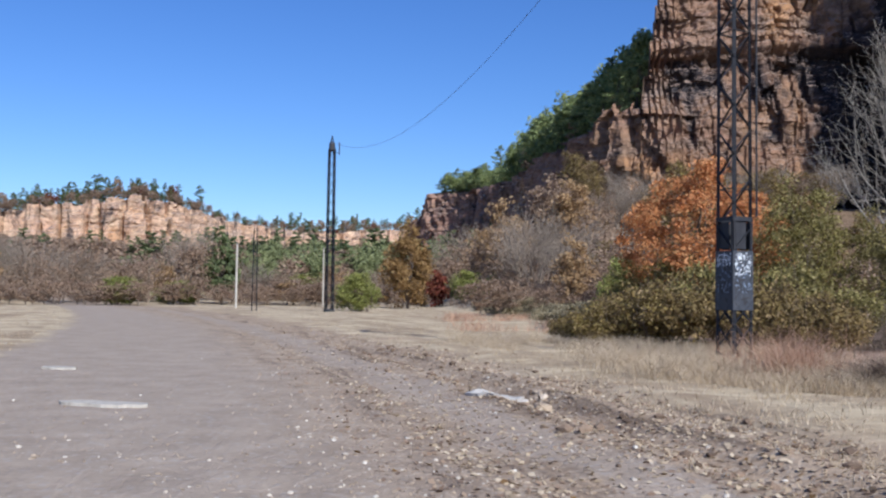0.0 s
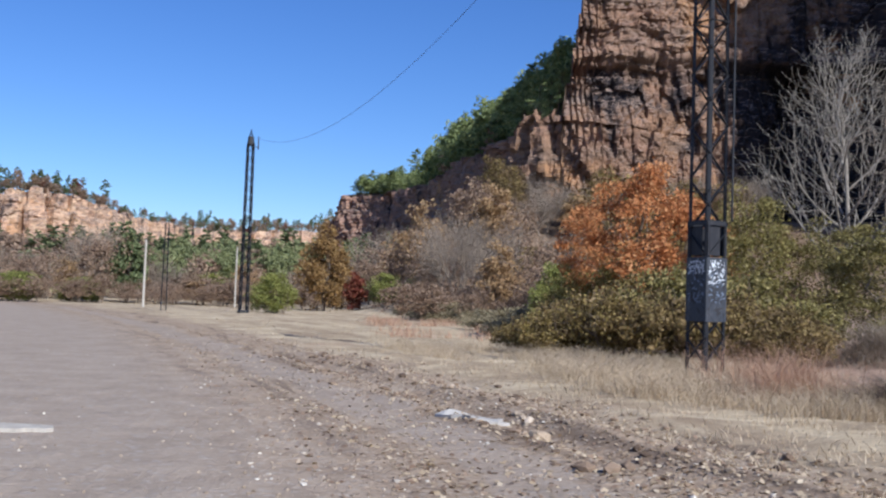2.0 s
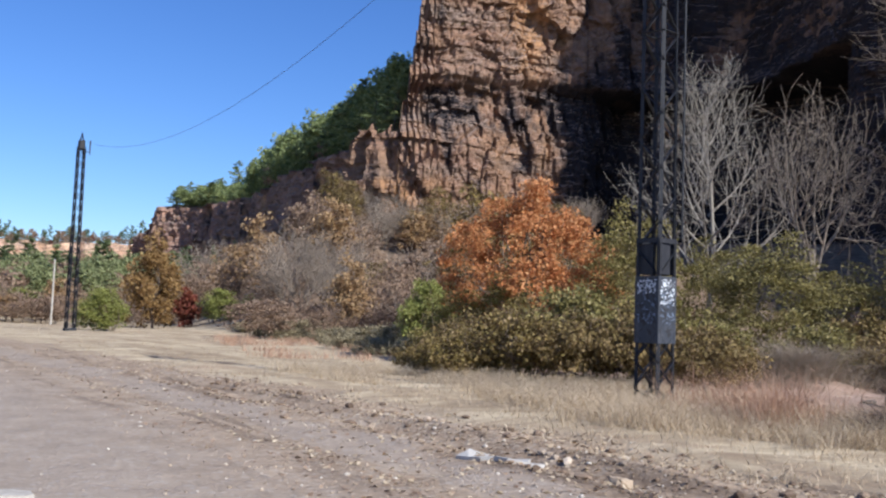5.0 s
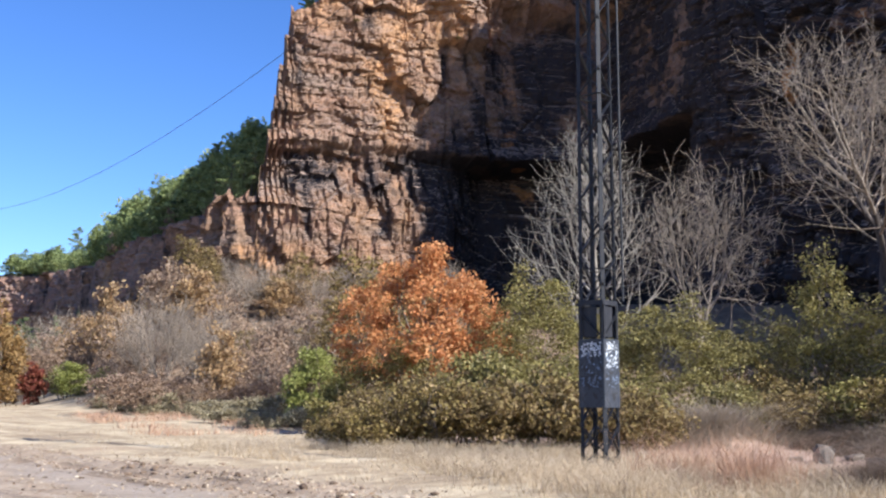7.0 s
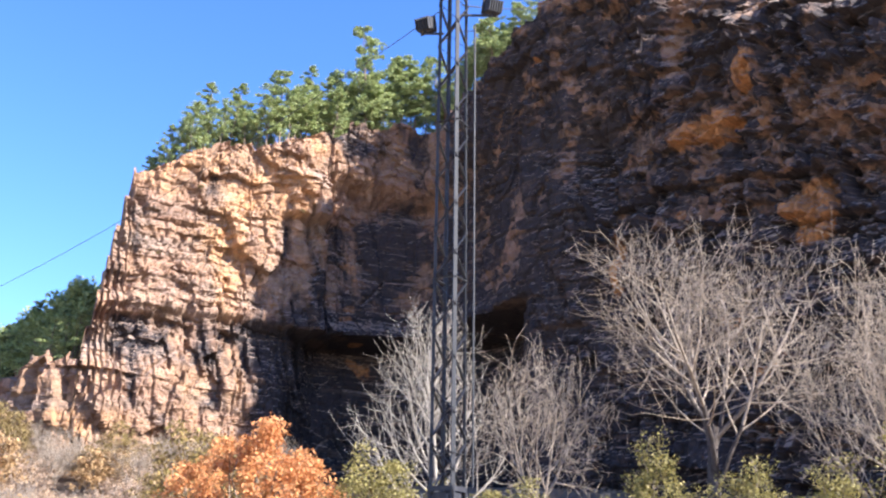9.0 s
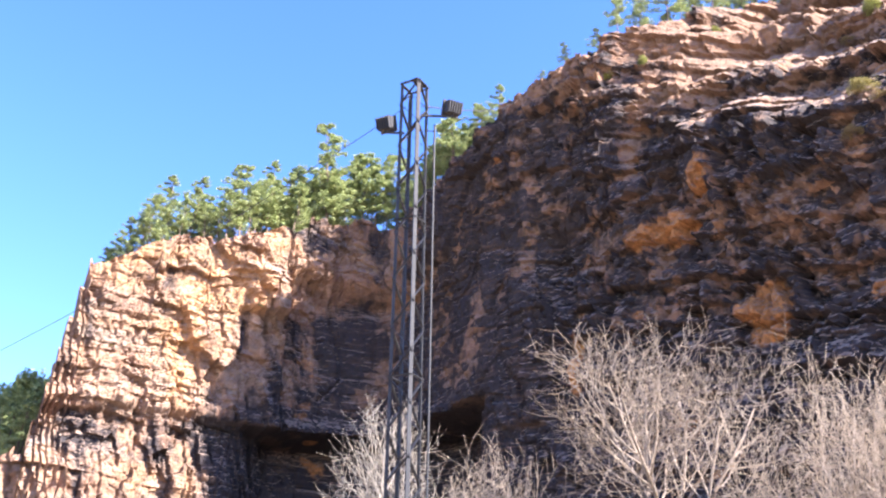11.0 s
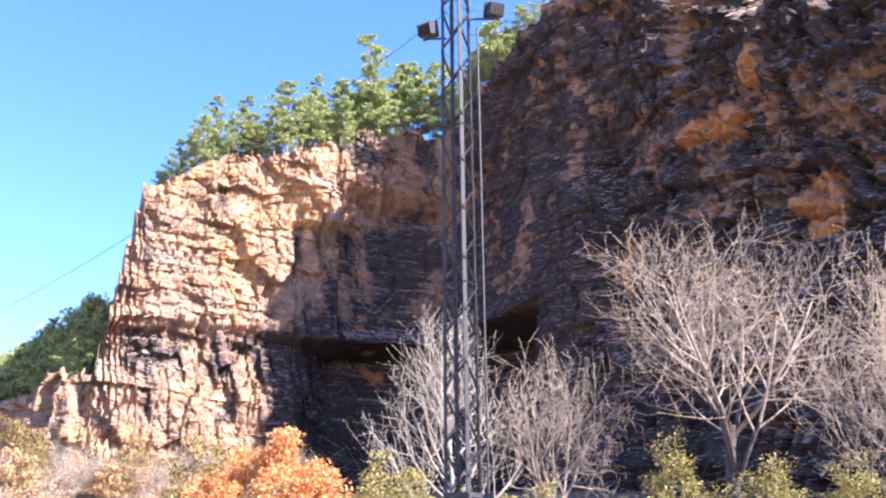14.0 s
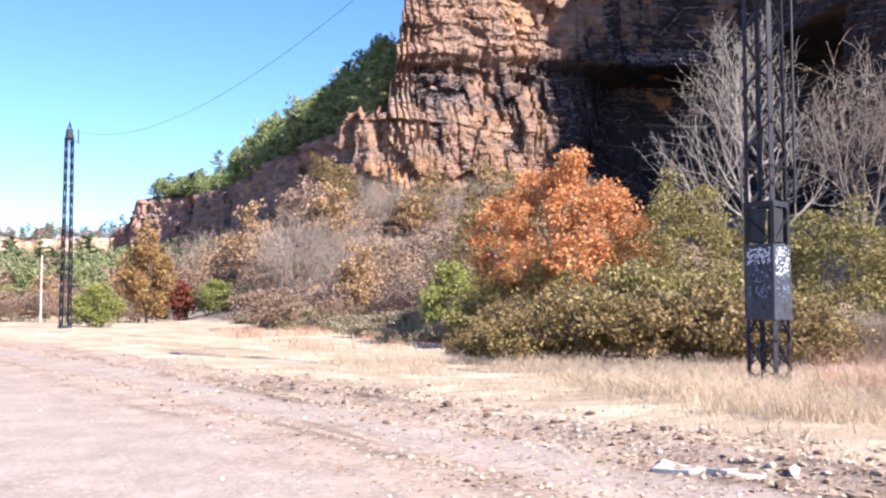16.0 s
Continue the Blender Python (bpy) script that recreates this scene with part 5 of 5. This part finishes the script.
# trees against the foot of the cliff
for i in range(44):
    turn = 9.5 + 17 * (i + rng.random()) / 44
    copy_at((brown[2], brown[0], olive_t, twig, brown[1])[rng.integers(5)], turn, 128 + 20 * rng.random(), rng.random() * 360, 0.7 + 0.35 * rng.random(), (0.45 + 0.3 * rng.random()) * (1.4 if turn < 12 else 1))
for i in range(26):
    turn = 14 + 16 * (i + rng.random()) / 26
    copy_at((brown[2], brown[0], olive_t, twig)[rng.integers(4)], turn, 68 + 55 * rng.random(), rng.random() * 360, 0.55 + 0.4 * rng.random(), 0.45 + 0.35 * rng.random())
for i in range(12):
    turn = 32 + 42 * (i + rng.random()) / 12
    copy_at((brown[2], brown[0], olive_t)[rng.integers(3)], turn, 58 + 26 * rng.random(), rng.random() * 360, 0.5 + 0.4 * rng.random(), 0.28 + 0.2 * rng.random())


# ---- grass, brush and gravel ----
def blades(name, label, category, spots, mat, tall, spread, per, wide=0.012, lean=0.5, seed=1):
    """Tufts of bent grass blades; two quads a blade."""
    rng = np.random.default_rng(seed)
    spots = np.asarray(spots)
    n = len(spots) * per
    c = np.repeat(spots, per, 0)
    p = c[:, :2] + rng.normal(size=(n, 2)) * spread
    z = ground_height(p[:, 0], p[:, 1]) - 0.02
    h = tall * (0.45 + 0.75 * rng.random(n)) * np.repeat(0.6 + 0.6 * rng.random(len(spots)), per)
    az = rng.random(n) * 6.283
    ln = lean * h * (0.2 + rng.random(n))
    dx, dy = np.cos(az), np.sin(az)
    wx, wy = -np.sin(az + rng.normal(size=n) * 0.8), np.cos(az + rng.normal(size=n) * 0.8)
    q = np.empty((n, 2, 4, 3))
    base = np.stack([p[:, 0], p[:, 1], z], 1)
    mid = base + np.stack([dx * ln * 0.3, dy * ln * 0.3, h * 0.6], 1)
    tip = base + np.stack([dx * ln, dy * ln, h], 1)
    w = np.stack([wx, wy, wx * 0], 1) * wide
    q[:, 0, 0], q[:, 0, 1], q[:, 0, 2], q[:, 0, 3] = base - w, base + w, mid + w * 0.8, mid - w * 0.8
    q[:, 1, 0], q[:, 1, 1], q[:, 1, 2], q[:, 1, 3] = mid - w * 0.8, mid + w * 0.8, tip + w * 0.15, tip - w * 0.15
    tagged(new(name, quads(name, q.reshape(-1, 3), n * 2, mat)), label, category, kind="stuff")


def field(rng, count, test):
    out = []
    while len(out) < count:
        turn, dist = rng.uniform(-60, 85), 7 + 110 * rng.random() ** 1.7
        x, y = polar(turn, dist)
        if test(x, y, dist):
            out.append((x, y))
    return out


def off_road(x, y):
    return x - road_middle(y)


rng = np.random.default_rng(8)
blades("dry_grass", "short straw-coloured dry grass", "grass", field(rng, 7000, lambda x, y, r: off_road(x, y) > 8.6 + rng.normal() * 0.9 or off_road(x, y) < -4.4 + rng.normal() * 0.4), GRASS_DRY, 0.15, 0.25, 10, 0.008, 1.7, 1)
blades("tall_dry_grass", "tall pale tufts of dry grass before the thicket", "grass", [(x, y) for x, y in field(rng, 1300, lambda x, y, r: off_road(x, y) > 11.5 and 17 < r < 32 and 3 < x < 13.5 and soft_noise(np.array(x / 2.2), np.array(y / 2.2), 4) > 0.45)], GRASS_DRY, 0.42, 0.34, 26, 0.0045, 2.0, 2)
blades("reddish_grass", "reddish broom grass clump beside the tower", "grass", [(10.7 + rng.normal() * 0.55, 16.5 + rng.normal() * 0.5) for i in range(45)] + [(10.9 + rng.normal() * 0.5, 18.9 + rng.normal() * 0.6) for i in range(26)], GRASS_RED, 0.95, 0.22, 26, 0.005, 1.1, 3)
blades("straw_tuft", "pale straw tufts on the verge", "grass", [(10.3 + rng.normal() * 0.5, 14.1 + rng.normal() * 0.5) for i in range(26)] + [(7.6 + rng.normal() * 0.4, 17.0 + rng.normal() * 0.6) for i in range(16)], GRASS_DRY, 0.48, 0.16, 34, 0.005, 1.2, 6)
blades("pink_grass", "pinkish broom grass at the far field edge", "grass", [(x, y) for x, y in field(rng, 260, lambda x, y, r: 42 < r < 75 and 4 < x < 16 and soft_noise(np.array(x / 4.0), np.array(y / 4.0), 9) > 0.5)], GRASS_RED, 0.45, 0.5, 16, 0.012, 1.0, 4)
for i, (x, y, rad, tall) in enumerate(((19.6, 27.8, 1.5, 1.3), (24.5, 28.0, 1.6, 1.0), (12.6, 14.6, 0.9, 0.75), (13.4, 12.8, 1.0, 0.8), (22.6, 25.6, 1.1, 0.5), (24.0, 22.5, 1.6, 1.0), (21.6, 23.2, 1.1, 0.4), (17.0, 18.2, 1.1, 0.3), (22.0, 21.0, 1.4, 0.6), (23.6, 30.0, 1.8, 1.6))):
    blades("brush_pile", "tangled grey-brown dead brush heap", "brush", [(x + rng.normal() * rad * 0.6, y + rng.normal() * rad * 0.5) for k in range(110)], GRASS_GREY if i in (0, 1, 5) else GRASS_DARK, tall * 0.75, 0.26, 34, 0.008, 3.0, 10 + i)


def stones(name, label, spots, low, high, seed, mat=STONE):
    """Loose angular stones, half sunk, joined as one scatter."""
    rng = np.random.default_rng(seed)
    bm = bmesh.new()
    bmesh.ops.create_icosphere(bm, subdivisions=1, radius=1.0)
    base = np.array([v.co[:] for v in bm.verts])
    tri = np.array([[v.index for v in f.verts] for f in bm.faces])
    bm.free()
    n = len(spots)
    p = np.array(spots)
    z = ground_height(p[:, 0], p[:, 1])
    size = low + (high - low) * rng.random(n) ** 3.5
    v = base[None] * (1 + 0.45 * (rng.random((n, len(base), 1)) - 0.5)) * (size[:, None] * np.stack([0.7 + 0.6 * rng.random(n), 0.7 + 0.6 * rng.random(n), 0.4 + 0.35 * rng.random(n)], 1))[:, None]
    a = rng.random(n) * 6.283
    c, s = np.cos(a)[:, None], np.sin(a)[:, None]
    v = np.stack([v[..., 0] * c - v[..., 1] * s, v[..., 0] * s + v[..., 1] * c, v[..., 2]], -1) + np.stack([p[:, 0], p[:, 1], z + size * 0.2], 1)[:, None]
    f = (tri[None] + (np.arange(n) * len(base))[:, None, None]).reshape(-1, 3)
    tagged(new(name, mesh_of(name, v.reshape(-1, 3).tolist(), f.tolist(), mat)), label, "gravel", kind="stuff")


def gravel_spots(rng, count):
    out = []
    while len(out) < count:
        turn, dist = rng.uniform(-50, 100), 3.5 + 40 * rng.random() ** 1.8
        x, y = polar(turn, dist)
        d = off_road(x, y)
        if (2.2 < d < 9.5 and rng.random() < min(1.0, 0.12 + 0.25 * max(0, d - 2.2)) * (0.35 if 4.6 < d < 6.2 else 1)) or (abs(d) < 3 and rng.random() < 0.05):
            out.append((x, y))
    return out


stones("gravel", "loose pale and brown gravel along the road edge", gravel_spots(rng, 9000), 0.005, 0.029, 4)
stones("gravel", "scattered fist-sized stones along the rut", [(road_middle(y) + 7.3 + rng.normal() * 0.5, y) for y in rng.uniform(-2, 34, 220)], 0.02, 0.10, 5)


stones("dirt_clods", "dark clods of dried earth along the ruts", [(road_middle(y) + (6.6, 7.8, 9.0)[rng.integers(3)] + rng.normal() * 0.35, y) for y in rng.uniform(-4, 30, 700)], 0.02, 0.11, 15, CLOD)
stones("gravel", "pale chips of broken stone on the road edge", gravel_spots(rng, 500), 0.010, 0.04, 16, CHIP)


def litter(name, label, spots, mat, size, seed):
    """Flat fallen leaves and chips on the ground."""
    rng = np.random.default_rng(seed)
    p = np.array(spots)
    n = len(p)
    c = np.stack([p[:, 0], p[:, 1], ground_height(p[:, 0], p[:, 1]) + 0.012], 1)
    az = rng.random(n) * 6.283
    s = size * (0.5 + rng.random(n))
    a = np.stack([np.cos(az) * s, np.sin(az) * s, rng.normal(size=n) * s * 0.25], 1)
    b = np.stack([-np.sin(az) * s * 0.6, np.cos(az) * s * 0.6, rng.normal(size=n) * s * 0.25], 1)
    q = np.stack([c - a, c + b, c + a, c - b], 1)
    tagged(new(name, quads(name, q.reshape(-1, 3), n, mat)), label, "leaves", kind="stuff")


litter("fallen_leaves", "brown fallen leaves strewn over dirt", [s for s in gravel_spots(rng, 4500) if off_road(*s) > 3.0], LEAF_BROWN, 0.035, 31)
litter("fallen_leaves", "pale straw bits strewn over dirt", [s for s in gravel_spots(rng, 7000) if off_road(*s) > 4.0], GRASS_DRY, 0.04, 32)
litter("fallen_leaves", "yellow fallen leaves on the road edge", [s for s in gravel_spots(rng, 120) if off_road(*s) > 3.0], LEAF_GOLD, 0.05, 33)


def slab(x, y, wide, long, turn, label, mat=CONCRETE):
    """A flat exposed patch of pale concrete with a ragged outline."""
    rng = np.random.default_rng(int(abs(x * 100 + y * 10)))
    bm = bmesh.new()
    ring = []
    for i in range(18):
        q = 6.283 * i / 18
        r = 0.75 + 0.4 * rng.random()
        px, py = math.cos(q) * long / 2 * r, math.sin(q) * wide / 2 * r
        c, s = math.cos(radians(turn)), math.sin(radians(turn))
        X, Y = x + px * c - py * s, y + px * s + py * c
        ring.append(bm.verts.new((X, Y, on_ground(X, Y) + 0.05)))
    face = bm.faces.new(ring)
    made = bmesh.ops.extrude_face_region(bm, geom=[face])
    for v in made["geom"]:
        if isinstance(v, bmesh.types.BMVert):
            v.co.z -= 0.06
    bmesh.ops.recalc_face_normals(bm, faces=bm.faces[:])
    tagged(new("concrete_patch", bm_mesh("concrete_patch", bm, mat)), label, "patch", "pale patches")


slab(3.9, 13.6, 1.0, 1.25, 115, "pale broken concrete patch flush with gravel", PALE_CONCRETE)
slab(-2.6, 11.2, 0.5, 1.6, 165, "pale worn patch in the asphalt")
slab(-6.0, 18.5, 0.5, 0.9, 165, "pale worn patch in the asphalt")


def boulder(x, y, size, label, mat, seed):
    bm = bmesh.new()
    bmesh.ops.create_cube(bm, size=1.0)
    bmesh.ops.subdivide_edges(bm, edges=bm.edges[:], cuts=2, use_grid_fill=True)
    rng = np.random.default_rng(seed)
    for v in bm.verts:
        v.co = v.co.lerp(v.co.normalized() * 0.6, 0.45) + Vector(rng.normal(size=3)) * 0.035
        v.co = Vector((v.co.x * size[0], v.co.y * size[1], v.co.z * size[2]))
    ob = tagged(new("boulder", bm_mesh("boulder", bm, mat)), label, "rock", "loose rocks")
    ob.matrix_basis = pose(x, y, on_ground(x, y) + size[2] * 0.3, 4, 6, 30 * seed)


boulder(4.46, 11.05, (0.26, 0.2, 0.16), "flat tan sandstone block on the gravel", TAN_STONE, 1)
boulder(17.7, 21.5, (0.6, 0.45, 0.55), "grey wedge of rock among dead brush", GREY_STONE, 2)
boulder(18.6, 20.4, (0.8, 0.5, 0.25), "low grey rock among dead brush", GREY_STONE, 3)
for i, (x, y, size) in enumerate(((17.6, 22.4, 0.5), (19.4, 22.0, 0.7), (21.4, 23.6, 0.9), (16.2, 22.9, 0.35), (20.2, 19.2, 0.5), (22.6, 20.6, 0.8), (14.9, 19.2, 0.3))):
    boulder(x, y, (size * 0.7, size * 0.5, size * 0.28), "brown-grey rock half buried in brush", GREY_STONE, 5 + i)
